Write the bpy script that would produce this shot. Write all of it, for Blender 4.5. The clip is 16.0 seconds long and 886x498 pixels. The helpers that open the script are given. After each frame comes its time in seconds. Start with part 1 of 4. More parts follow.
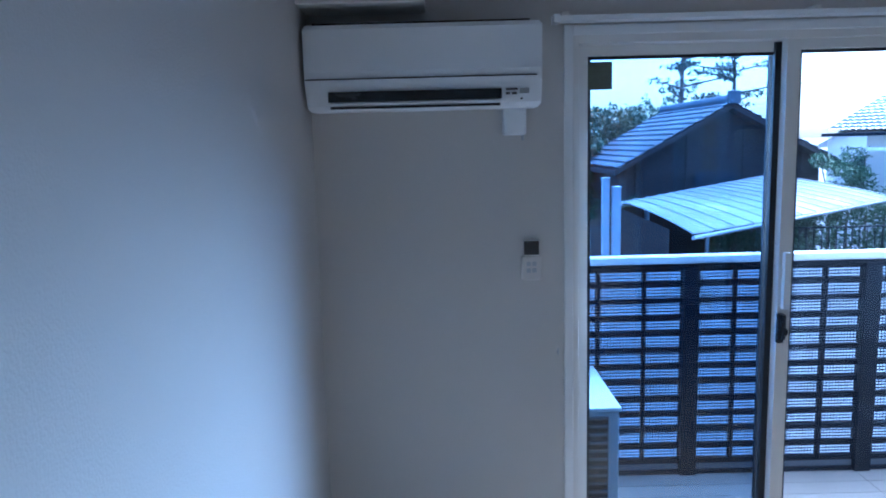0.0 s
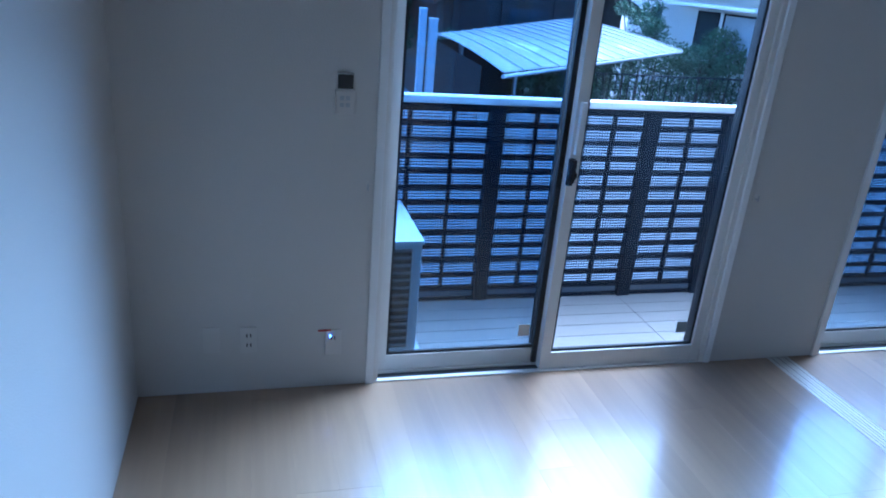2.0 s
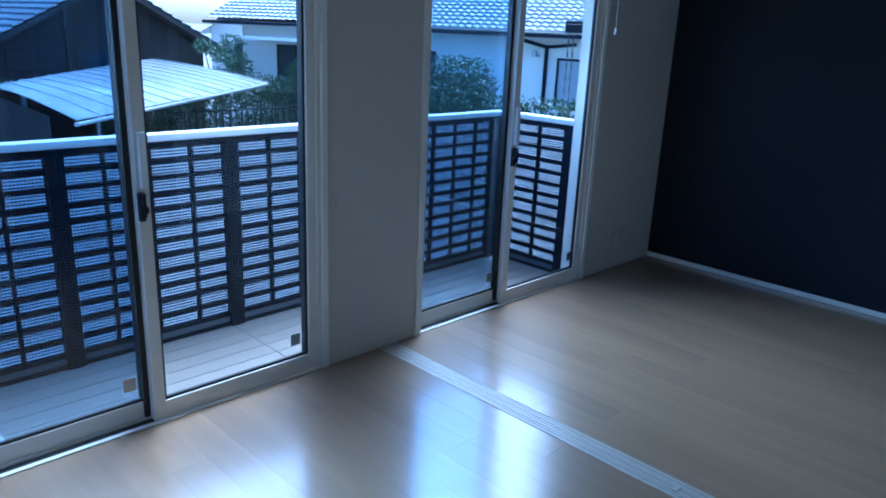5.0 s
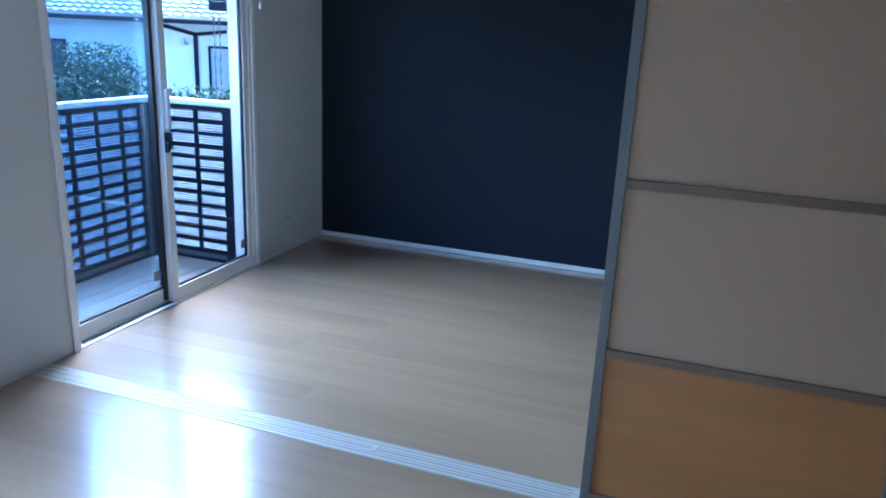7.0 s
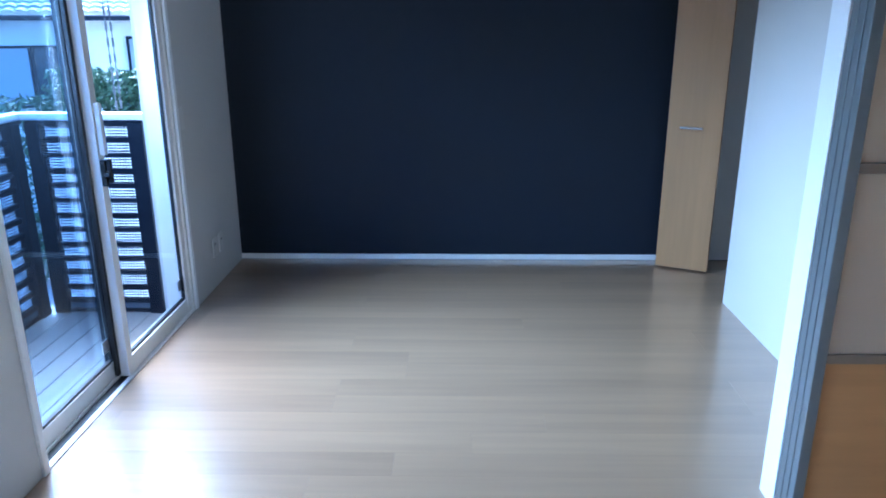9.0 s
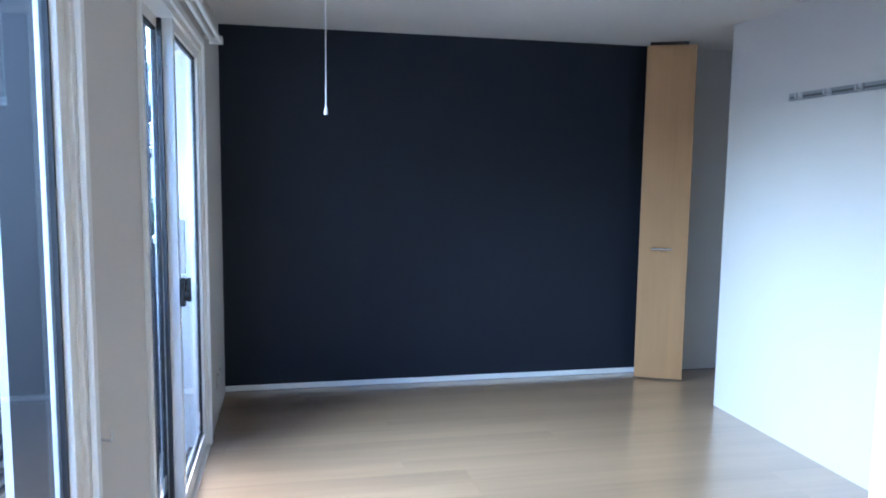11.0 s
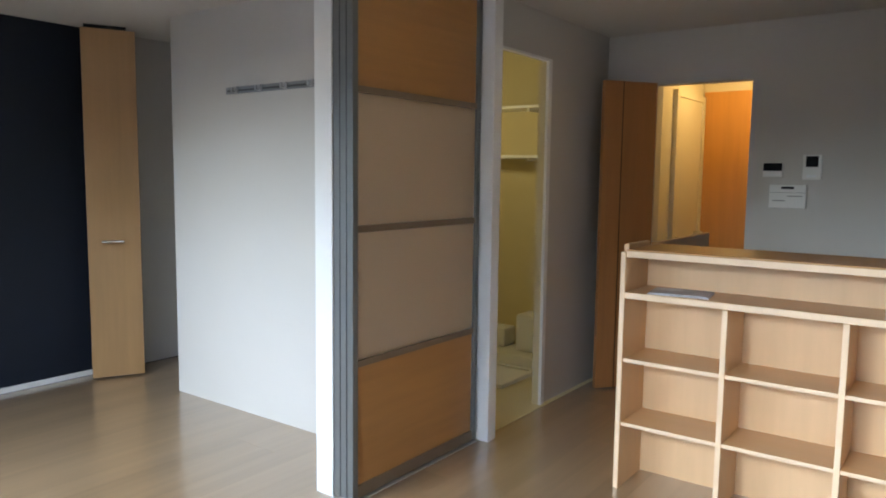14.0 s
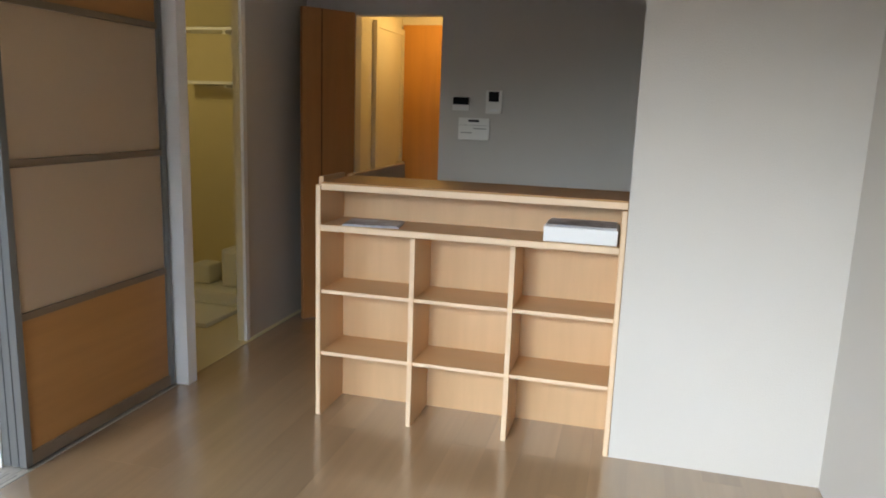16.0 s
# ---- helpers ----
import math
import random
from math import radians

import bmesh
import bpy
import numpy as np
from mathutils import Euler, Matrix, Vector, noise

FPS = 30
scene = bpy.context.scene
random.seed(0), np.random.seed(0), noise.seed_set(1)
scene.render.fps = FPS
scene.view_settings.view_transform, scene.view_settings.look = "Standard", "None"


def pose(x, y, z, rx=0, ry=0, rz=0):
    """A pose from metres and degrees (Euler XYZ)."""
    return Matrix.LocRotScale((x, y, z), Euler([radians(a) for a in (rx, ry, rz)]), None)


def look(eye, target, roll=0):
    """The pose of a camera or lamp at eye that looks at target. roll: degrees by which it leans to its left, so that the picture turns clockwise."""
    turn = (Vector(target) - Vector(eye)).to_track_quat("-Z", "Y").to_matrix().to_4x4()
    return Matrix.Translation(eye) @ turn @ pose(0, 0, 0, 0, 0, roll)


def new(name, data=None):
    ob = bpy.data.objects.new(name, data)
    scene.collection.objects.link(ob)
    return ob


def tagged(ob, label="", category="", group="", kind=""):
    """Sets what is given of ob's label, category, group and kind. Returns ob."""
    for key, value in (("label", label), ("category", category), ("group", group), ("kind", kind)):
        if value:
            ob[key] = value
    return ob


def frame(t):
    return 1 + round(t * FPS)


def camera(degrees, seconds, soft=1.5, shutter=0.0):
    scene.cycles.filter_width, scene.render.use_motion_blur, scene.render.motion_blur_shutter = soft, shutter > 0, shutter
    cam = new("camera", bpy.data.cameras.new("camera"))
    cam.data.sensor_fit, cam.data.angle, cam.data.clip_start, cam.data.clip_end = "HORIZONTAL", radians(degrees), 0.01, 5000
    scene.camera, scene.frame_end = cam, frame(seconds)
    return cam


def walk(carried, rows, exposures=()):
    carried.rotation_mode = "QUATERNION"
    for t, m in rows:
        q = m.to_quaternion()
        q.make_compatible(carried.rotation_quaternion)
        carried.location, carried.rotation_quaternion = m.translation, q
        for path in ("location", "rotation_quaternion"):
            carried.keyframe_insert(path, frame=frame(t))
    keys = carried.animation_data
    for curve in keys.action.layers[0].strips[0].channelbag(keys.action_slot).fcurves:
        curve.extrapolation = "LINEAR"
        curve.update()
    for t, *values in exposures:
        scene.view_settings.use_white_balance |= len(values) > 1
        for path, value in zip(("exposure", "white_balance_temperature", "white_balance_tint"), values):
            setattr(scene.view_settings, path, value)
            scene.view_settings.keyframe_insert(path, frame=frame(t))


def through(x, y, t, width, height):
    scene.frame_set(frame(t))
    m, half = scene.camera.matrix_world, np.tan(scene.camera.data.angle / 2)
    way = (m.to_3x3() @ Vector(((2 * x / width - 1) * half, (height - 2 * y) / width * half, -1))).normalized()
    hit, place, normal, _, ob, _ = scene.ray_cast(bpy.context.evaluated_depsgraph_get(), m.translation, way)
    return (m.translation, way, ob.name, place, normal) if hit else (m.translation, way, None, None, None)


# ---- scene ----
cam = camera(63.0, 16.0, soft=1.9)
PATH = [
    (0, (0.489, -2.765, 1.734), (0.483, -0.786, 1.447), -1.5),
    (0.5, (0.446, -2.79, 1.785), (0.428, -0.875, 1.211), -0.7),
    (1, (0.448, -2.779, 1.783), (0.501, -0.946, 0.986), -0.9),
    (1.5, (0.475, -2.765, 1.78), (0.76, -0.969, 0.949), 4.1),
    (2, (0.483, -2.769, 1.767), (0.985, -0.976, 1.037), 4.9),
    (2.5, (0.501, -2.769, 1.764), (1.127, -1.007, 1.056), 4.6),
    (3, (0.496, -2.785, 1.757), (1.252, -1.062, 1.079), 4.9),
    (3.2, (0.495, -2.802, 1.745), (1.314, -1.102, 1.079), 4.3),
    (5.3, (0.668, -2.86, 1.701), (2.138, -1.623, 1.145), 2.9),
    (5.5, (0.676, -2.847, 1.679), (2.221, -1.699, 1.135), 3.3),
    (6, (0.686, -2.866, 1.674), (2.377, -1.933, 1.153), 4.3),
    (6.5, (0.676, -2.886, 1.669), (2.457, -2.132, 1.159), 4.8),
    (7, (0.713, -2.856, 1.633), (2.531, -2.24, 1.073), 2.7),
    (7.5, (0.845, -2.657, 1.598), (2.713, -2.274, 0.997), -0.6),
    (8, (0.917, -2.256, 1.62), (2.796, -2.083, 0.958), 3.3),
    (8.5, (0.945, -1.859, 1.611), (2.825, -1.751, 0.938), 1.4),
    (9, (1.034, -1.531, 1.602), (2.943, -1.497, 1.008), -0.1),
    (9.2, (1.08, -1.381, 1.615), (2.999, -1.381, 1.052), 1.0),
    (11.3, (0.975, -0.376, 1.474), (2.902, -0.887, 1.315), -0.6),
    (11.5, (0.965, -0.35, 1.459), (2.877, -0.917, 1.311), -1.2),
    (12, (0.959, -0.299, 1.422), (2.876, -0.843, 1.253), -1.8),
    (12.5, (0.975, -0.292, 1.437), (2.826, -1.016, 1.213), 0.1),
    (13, (0.993, -0.308, 1.43), (2.702, -1.327, 1.229), -0.0),
    (13.5, (0.958, -0.359, 1.439), (2.424, -1.705, 1.242), 0.0),
    (14, (0.94, -0.399, 1.449), (2.119, -2.001, 1.245), 0.7),
    (14.5, (0.913, -0.415, 1.415), (1.945, -2.111, 1.176), 2.0),
    (15, (0.876, -0.446, 1.407), (1.727, -2.229, 1.096), 1.6),
    (15.5, (0.845, -0.476, 1.416), (1.506, -2.335, 1.085), 0.6),
    (16, (0.841, -0.485, 1.47), (1.329, -2.387, 1.088), 2.0),
]
EXPOSURES = [(0, 2.85, 4200, 10), (1.5, 2.55, 4050, 8), (3, 2.5, 4050, 7), (5.5, 2.2, 4150, 3), (6.2, 2.45, 4200, 5), (6.5, 2.95, 4300, 7), (7, 3.4, 4350, 7), (9, 3.7, 4400, 8), (11.5, 4.05, 5050, 9), (12.2, 4.05, 5150, 9), (12.6, 3.85, 5250, 9), (13, 3.75, 5700, 10), (14, 3.42, 6350, 12), (14.5, 3.45, 6450, 12), (15, 3.55, 6550, 13), (16, 3.2, 6850, 14)]
walk(cam, [(t, look(eye, target, roll)) for t, eye, target, roll in PATH], EXPOSURES)
SKY, SUN, DAY, HALL, WASH = 0.15, 1.0, 4.6, 0.75, 0.9

# ---- world, sun, large lights ----
world = bpy.data.worlds.new("sky")
scene.world = world
world.use_nodes = True
wn = world.node_tree
sky = wn.nodes.new("ShaderNodeTexSky")
sky.sky_type = "NISHITA"
sky.sun_disc = False
sky.sun_elevation, sky.sun_rotation = radians(58), radians(60)
sky.air_density, sky.dust_density = 1.0, 3.5
wn.nodes["Background"].inputs[1].default_value = SKY
wn.links.new(sky.outputs[0], wn.nodes["Background"].inputs[0])


def lamp(name, kind, m, energy, color, **more):
    data = bpy.data.lights.new(name, kind)
    data.energy, data.color = energy, color
    for key, value in more.items():
        if key == "size":
            data.size = value
        elif key == "size_y":
            data.shape, data.size_y = "RECTANGLE", value
        elif key == "spread":
            data.spread = value
        elif key == "angle":
            data.angle = value
        elif key == "radius":
            data.shadow_soft_size = value
    ob = new(name, data)
    ob.matrix_world = m
    return ob


lamp("sun", "SUN", look((9.18, 5.30, 16.96), (0, 0, 0)), SUN, (1.0, 0.97, 0.94), angle=radians(40))
for x, tx, ty, much in ((1.80, 0.75, -2.6, 1.15), (1.80, 0.0, -1.5, 0.38), (4.135, 4.135, -2.6, 0.85)):
    far = math.hypot(tx - x, ty - 0.34)
    lamp("window_daylight", "AREA", look((x, 0.34, 1.78), (tx, ty, 1.78 - far * 0.70)), DAY * much, (0.82, 0.94, 1.0), size=1.3, size_y=0.72, spread=radians(78))
lamp("hall_light", "POINT", Matrix.Translation((2.35, -6.0, 2.15)), HALL, (1.0, 0.66, 0.22), radius=0.06)
lamp("washroom_light", "POINT", Matrix.Translation((4.1, -4.3, 1.9)), WASH, (1.0, 0.84, 0.40), radius=0.06)


# ---- materials ----
def mat(name, color, rough=0.5, metal=0.0, coat=0.0, uneven=0.08, vary=0.12, scale=6.0, bump=0.0, bump_scale=120.0, stretch=None, dark=None, spec=0.5, island=0.0, emit=0.0):
    m = bpy.data.materials.new(name)
    m.use_nodes = True
    n, l = m.node_tree.nodes, m.node_tree.links
    b = n["Principled BSDF"]
    b.inputs["Roughness"].default_value, b.inputs["Metallic"].default_value = rough, metal
    b.inputs["Specular IOR Level"].default_value = spec
    b.inputs["Coat IOR"].default_value = 1.75
    b.inputs["Coat Weight"].default_value, b.inputs["Coat Roughness"].default_value = coat, 0.16
    tc = n.new("ShaderNodeTexCoord")
    mp = n.new("ShaderNodeMapping")
    l.new(tc.outputs["Object"], mp.inputs[0])
    if stretch:
        mp.inputs["Scale"].default_value = stretch
    if island:
        oi = n.new("ShaderNodeObjectInfo")
        away = n.new("ShaderNodeMath")
        away.operation = "MULTIPLY"
        away.inputs[1].default_value = 60
        l.new(oi.outputs["Random"], away.inputs[0])
        l.new(away.outputs[0], mp.inputs["Location"])
    ns = n.new("ShaderNodeTexNoise")
    ns.inputs["Scale"].default_value, ns.inputs["Detail"].default_value = scale, 6
    l.new(mp.outputs[0], ns.inputs[0])
    big = n.new("ShaderNodeTexNoise")
    big.inputs["Scale"].default_value, big.inputs["Detail"].default_value = scale * 0.17, 3
    l.new(mp.outputs[0], big.inputs[0])
    add = n.new("ShaderNodeMath")
    add.operation = "MULTIPLY_ADD"
    l.new(big.outputs[0], add.inputs[0])
    add.inputs[1].default_value = 0.6
    half = n.new("ShaderNodeMath")
    half.operation = "MULTIPLY"
    half.inputs[1].default_value = 0.4
    l.new(ns.outputs[0], half.inputs[0])
    l.new(half.outputs[0], add.inputs[2])
    value = add.outputs[0]
    if island:
        info = n.new("ShaderNodeObjectInfo")
        shift = n.new("ShaderNodeMath")
        shift.operation = "MULTIPLY_ADD"
        shift.inputs[1].default_value = island
        l.new(info.outputs["Random"], shift.inputs[0])
        l.new(value, shift.inputs[2])
        value = shift.outputs[0]
    ramp = n.new("ShaderNodeValToRGB")
    lo = dark or tuple(c * (1 - vary) for c in color)
    hi = tuple(min(1, c * (1 + vary * 0.6)) for c in color)
    ramp.color_ramp.elements[0].color, ramp.color_ramp.elements[1].color = (*lo, 1), (*hi, 1)
    ramp.color_ramp.elements[0].position, ramp.color_ramp.elements[1].position = 0.3, 0.7 + island * 0.6
    l.new(value, ramp.inputs[0])
    l.new(ramp.outputs[0], b.inputs["Base Color"])
    rr = n.new("ShaderNodeMapRange")
    rr.inputs["To Min"].default_value, rr.inputs["To Max"].default_value = max(0.02, rough - uneven), min(1, rough + uneven)
    l.new(ns.outputs[0], rr.inputs[0])
    l.new(rr.outputs[0], b.inputs["Roughness"])
    if bump:
        fine = n.new("ShaderNodeTexNoise")
        fine.inputs["Scale"].default_value, fine.inputs["Detail"].default_value = bump_scale, 4
        l.new(mp.outputs[0], fine.inputs[0])
        bp = n.new("ShaderNodeBump")
        bp.inputs["Strength"].default_value, bp.inputs["Distance"].default_value = bump, 0.004
        l.new(fine.outputs[0], bp.inputs["Height"])
        l.new(bp.outputs[0], b.inputs["Normal"])
    if emit:
        b.inputs["Emission Color"].default_value = (*color, 1)
        b.inputs["Emission Strength"].default_value = emit
    return m


def glass(name, tint=(0.95, 0.98, 1.0), rough=0.0, haze=0.0):
    m = bpy.data.materials.new(name)
    m.use_nodes = True
    n, l = m.node_tree.nodes, m.node_tree.links
    n.remove(n["Principled BSDF"])
    out = n["Material Output"]
    tr, gl, lw, mx = n.new("ShaderNodeBsdfTransparent"), n.new("ShaderNodeBsdfGlossy"), n.new("ShaderNodeLayerWeight"), n.new("ShaderNodeMixShader")
    tr.inputs[0].default_value = (*tint, 1)
    gl.inputs["Roughness"].default_value = 0.02 + rough
    lw.inputs[0].default_value = 0.5
    pw5, ma = n.new("ShaderNodeMath"), n.new("ShaderNodeMath")
    pw5.operation, ma.operation = "POWER", "MULTIPLY_ADD"
    pw5.inputs[1].default_value = 5
    ma.inputs[1].default_value, ma.inputs[2].default_value = 0.5, 0.03
    l.new(lw.outputs["Facing"], pw5.inputs[0])
    l.new(pw5.outputs[0], ma.inputs[0])
    l.new(ma.outputs[0], mx.inputs[0])
    l.new(tr.outputs[0], mx.inputs[1])
    l.new(gl.outputs[0], mx.inputs[2])
    last = mx.outputs[0]
    if haze:
        df, m2 = n.new("ShaderNodeBsdfTranslucent"), n.new("ShaderNodeMixShader")
        df.inputs[0].default_value = (0.45, 0.5, 0.55, 1)
        m2.inputs[0].default_value = haze
        l.new(last, m2.inputs[1])
        l.new(df.outputs[0], m2.inputs[2])
        last = m2.outputs[0]
    l.new(last, out.inputs[0])
    return m


WALL = mat("white_wallpaper", (0.57, 0.545, 0.505), 0.85, vary=0.03, scale=3, bump=0.35, bump_scale=170)
CEIL = mat("ceiling_paper", (0.55, 0.525, 0.485), 0.9, vary=0.03, scale=3, bump=0.3, bump_scale=150)
NAVY = mat("navy_wallpaper", (0.0125, 0.0165, 0.0265), 0.5, vary=0.10, scale=5, bump=0.3, bump_scale=200, spec=0.2)
FLOOR = mat("light_oak_flooring", (0.30, 0.202, 0.118), 0.30, coat=1.0, uneven=0.015, vary=0.30, scale=8, stretch=(3.0, 0.14, 3.0), island=0.14, spec=0.8)
TRIM = mat("white_trim", (0.80, 0.80, 0.78), 0.45, vary=0.03)
VINYL = mat("cream_window_frame", (0.74, 0.72, 0.67), 0.4, vary=0.04)
BLACK = mat("black_gasket", (0.012, 0.013, 0.015), 0.5, vary=0.2)
ALU = mat("grey_aluminium", (0.42, 0.44, 0.46), 0.32, metal=0.85, vary=0.06)
SILVER = mat("silver_handrail", (0.80, 0.82, 0.84), 0.35, metal=0.3, vary=0.04)
BRONZE = mat("dark_railing_paint", (0.005, 0.0085, 0.017), 0.5, vary=0.25, spec=0.15)
MESHM = mat("dark_perforated_screen", (0.008, 0.010, 0.015), 0.6, vary=0.2, spec=0.15)
DECK = mat("beige_deck_boards", (0.26, 0.232, 0.20), 0.6, vary=0.14, scale=12, stretch=(0.4, 4, 4), bump=0.2, island=0.15)
OAK = mat("honey_oak_laminate", (0.52, 0.28, 0.10), 0.38, vary=0.14, scale=7, stretch=(5, 5, 0.35), bump=0.03)
OAKH = mat("honey_oak_panel", (0.44, 0.215, 0.07), 0.4, vary=0.16, scale=7, stretch=(5, 0.35, 5), bump=0.03)
MAPLE = mat("pale_maple_laminate", (0.64, 0.41, 0.22), 0.42, vary=0.09, scale=8, stretch=(4, 4, 0.4), bump=0.03)
MAPLEH = mat("pale_maple_shelf", (0.58, 0.35, 0.165), 0.42, vary=0.09, scale=8, stretch=(0.4, 4, 4), bump=0.03)
TRACKM = mat("brushed_track_metal", (0.50, 0.47, 0.42), 0.45, metal=0.3, vary=0.08)
GROOVE = mat("track_groove_shadow", (0.27, 0.26, 0.24), 0.6, vary=0.15)
STILE = mat("grey_anodised_stile", (0.18, 0.188, 0.188), 0.42, metal=0.4, vary=0.07)
RAILB = mat("bronze_anodised_rail", (0.21, 0.155, 0.105), 0.45, metal=0.12, vary=0.08)
EDGE = mat("pale_edge_band", (0.74, 0.55, 0.365), 0.45, vary=0.06, scale=9, stretch=(3, 3, 0.6))
TAN = mat("tan_oak_laminate", (0.40, 0.232, 0.10), 0.4, vary=0.14, scale=7, stretch=(5, 5, 0.35), bump=0.03)
ORANGE = mat("orange_oak_laminate", (0.58, 0.27, 0.055), 0.38, vary=0.14, scale=7, stretch=(5, 5, 0.35), bump=0.03)
FINS = mat("dark_louvre_paint", (0.10, 0.105, 0.11), 0.5, vary=0.15)
PLASTIC = mat("white_plastic", (0.78, 0.79, 0.79), 0.35, vary=0.03)
PLATE = mat("wall_plate_plastic", (0.76, 0.75, 0.71), 0.4, vary=0.03)
SOCKET = mat("socket_plate_plastic", (0.59, 0.565, 0.525), 0.45, vary=0.03)
CREAM = mat("cream_plastic", (0.70, 0.68, 0.62), 0.4, vary=0.04)
DARKP = mat("dark_display", (0.015, 0.017, 0.02), 0.25, vary=0.1)
DISPLAY = mat("matt_dark_display", (0.012, 0.013, 0.016), 0.7, vary=0.1, spec=0.1)
CHROME = mat("satin_chrome", (0.75, 0.75, 0.74), 0.22, metal=1.0, vary=0.03)
PAPER = mat("printed_paper", (0.50, 0.50, 0.52), 0.6, vary=0.6, scale=30)
GLASS = glass("clear_glass")
SCREEN = glass("insect_screen_mesh", (0.64, 0.74, 0.85))
# second screen: its haze imitates the pale veil of glare on window 2
VEILSCREEN = glass("glare_veiled_insect_screen_mesh", (0.64, 0.74, 0.85), haze=0.004)


def sheet_material(name, color, through):
    """A pale sheet that lets daylight glow through it."""
    m = bpy.data.materials.new(name)
    m.use_nodes = True
    n, l = m.node_tree.nodes, m.node_tree.links
    n.remove(n["Principled BSDF"])
    df, tr, mx, ns, rp = n.new("ShaderNodeBsdfTranslucent"), n.new("ShaderNodeBsdfTransparent"), n.new("ShaderNodeMixShader"), n.new("ShaderNodeTexNoise"), n.new("ShaderNodeMapRange")
    df.inputs[0].default_value = (*color, 1)
    ns.inputs["Scale"].default_value = 2.5
    rp.inputs["To Min"].default_value, rp.inputs["To Max"].default_value = through - 0.03, through + 0.03
    l.new(ns.outputs[0], rp.inputs[0])
    l.new(rp.outputs[0], mx.inputs[0])
    l.new(df.outputs[0], mx.inputs[1])
    l.new(tr.outputs[0], mx.inputs[2])
    l.new(mx.outputs[0], n["Material Output"].inputs[0])
    return m


def frosted(name, color, share):
    """A milky pane: part of the light is scattered back, part goes through and spreads."""
    m = mat(name, color, 0.5, vary=0.04, scale=2)
    n, l = m.node_tree.nodes, m.node_tree.links
    tl, mx = n.new("ShaderNodeBsdfTranslucent"), n.new("ShaderNodeMixShader")
    tl.inputs[0].default_value = (0.90, 0.79, 0.63, 1)
    mx.inputs[0].default_value = share
    l.new(n["Principled BSDF"].outputs[0], mx.inputs[1])
    l.new(tl.outputs[0], mx.inputs[2])
    l.new(mx.outputs[0], n["Material Output"].inputs[0])
    return m


FROST = frosted("frosted_panel", (0.78, 0.63, 0.455), 0.54)
HAZY = sheet_material("pale_translucent_sheet", (0.47, 0.52, 0.58), 0.36)


# ---- helpers for meshes ----
def box(bm, x0, x1, y0, y1, z0, z1, bevel=0.0):
    vs = [bm.verts.new((x, y, z)) for x in (x0, x1) for y in (y0, y1) for z in (z0, z1)]
    fs = [bm.faces.new([vs[i] for i in f]) for f in ((0, 1, 3, 2), (4, 6, 7, 5), (0, 4, 5, 1), (2, 3, 7, 6), (0, 2, 6, 4), (1, 5, 7, 3))]
    if bevel:
        edges = {e for f in fs for e in f.edges}
        bmesh.ops.bevel(bm, geom=list(edges), offset=bevel, segments=2, affect="EDGES", profile=0.6)
    return bm


def boxes(*rows, bevel=0.0):
    bm = bmesh.new()
    for r in rows:
        box(bm, *r, bevel=bevel)
    return bm


def link(name, bm, material, parent=None, label=""):
    me = bpy.data.meshes.new(name)
    bmesh.ops.recalc_face_normals(bm, faces=bm.faces)
    bm.to_mesh(me)
    bm.free()
    me.materials.append(material)
    ob = new(name, me)
    if parent:
        ob.parent = parent
        ob.matrix_parent_inverse = parent.matrix_world.inverted()
    if label:
        ob["label"] = label
    return ob


def part(name, bm, material, parent, label=""):
    return link(name, bm, material, parent, label)


def thing(name, at, label, category, group=""):
    ob = new(name)
    ob.empty_display_size = 0.05
    ob.location = at
    ob.matrix_world = Matrix.Translation(at)
    return tagged(ob, label, category, group)


def structure(name, bm, material, label="", category=""):
    return tagged(link(name, bm, material), label, category, kind="structure")


def tube(bm, a, b, r, sides=10, r2=None):
    a, b = Vector(a), Vector(b)
    m = Matrix.Translation((a + b) / 2) @ (b - a).to_track_quat("Z", "Y").to_matrix().to_4x4()
    bmesh.ops.create_cone(bm, cap_ends=True, segments=sides, radius1=r, radius2=r if r2 is None else r2, depth=(b - a).length, matrix=m)
    return bm


def smooth(ob):
    for p in ob.data.polygons:
        p.use_smooth = True
    return ob


# ---- large structure ----
H = 2.42
W1, W2 = (0.970, 2.682), (3.342, 4.987)
WT = 2.13
XE = 5.95
structure("wall_west", boxes((-0.12, 0, -5.35, 0.18, -0.05, H)), WALL, "white textured wallpaper wall", "wall")
structure("wall_north", boxes((0, W1[0], 0, 0.18, -0.05, H), (W1[0], W1[1], 0, 0.18, WT, H), (W1[1], W2[0], 0, 0.18, -0.05, H), (W2[0], W2[1], 0, 0.18, WT, H), (W2[1], XE, 0, 0.18, -0.05, H)), WALL, "white textured window wall with two openings", "wall")
structure("wall_east", boxes((XE, XE + 0.12, -3.9, 0.18, -0.05, H)), NAVY, "dark navy accent wallpaper wall", "wall")
structure("wall_closet_east", boxes((XE - 0.006, XE - 0.002, -3.9, -3.15, 0, H)), WALL, "plain wall inside the closet", "wall")
structure("wall_closet_south", boxes((5.0, XE, -4.0, -3.9, -0.05, H)), WALL, "plain wall inside the closet", "wall")
structure("wall_bedroom_south", boxes((3.3, 5.12, -3.24, -3.14, -0.05, H), (5.02, 5.12, -3.9, -3.24, -0.05, H)), WALL, "white textured wallpaper wall", "wall")
structure("wall_pocket", boxes((3.18, 3.30, -3.62, -2.660, -0.05, H)), WALL, "white wall behind the parked sliding panels", "wall")
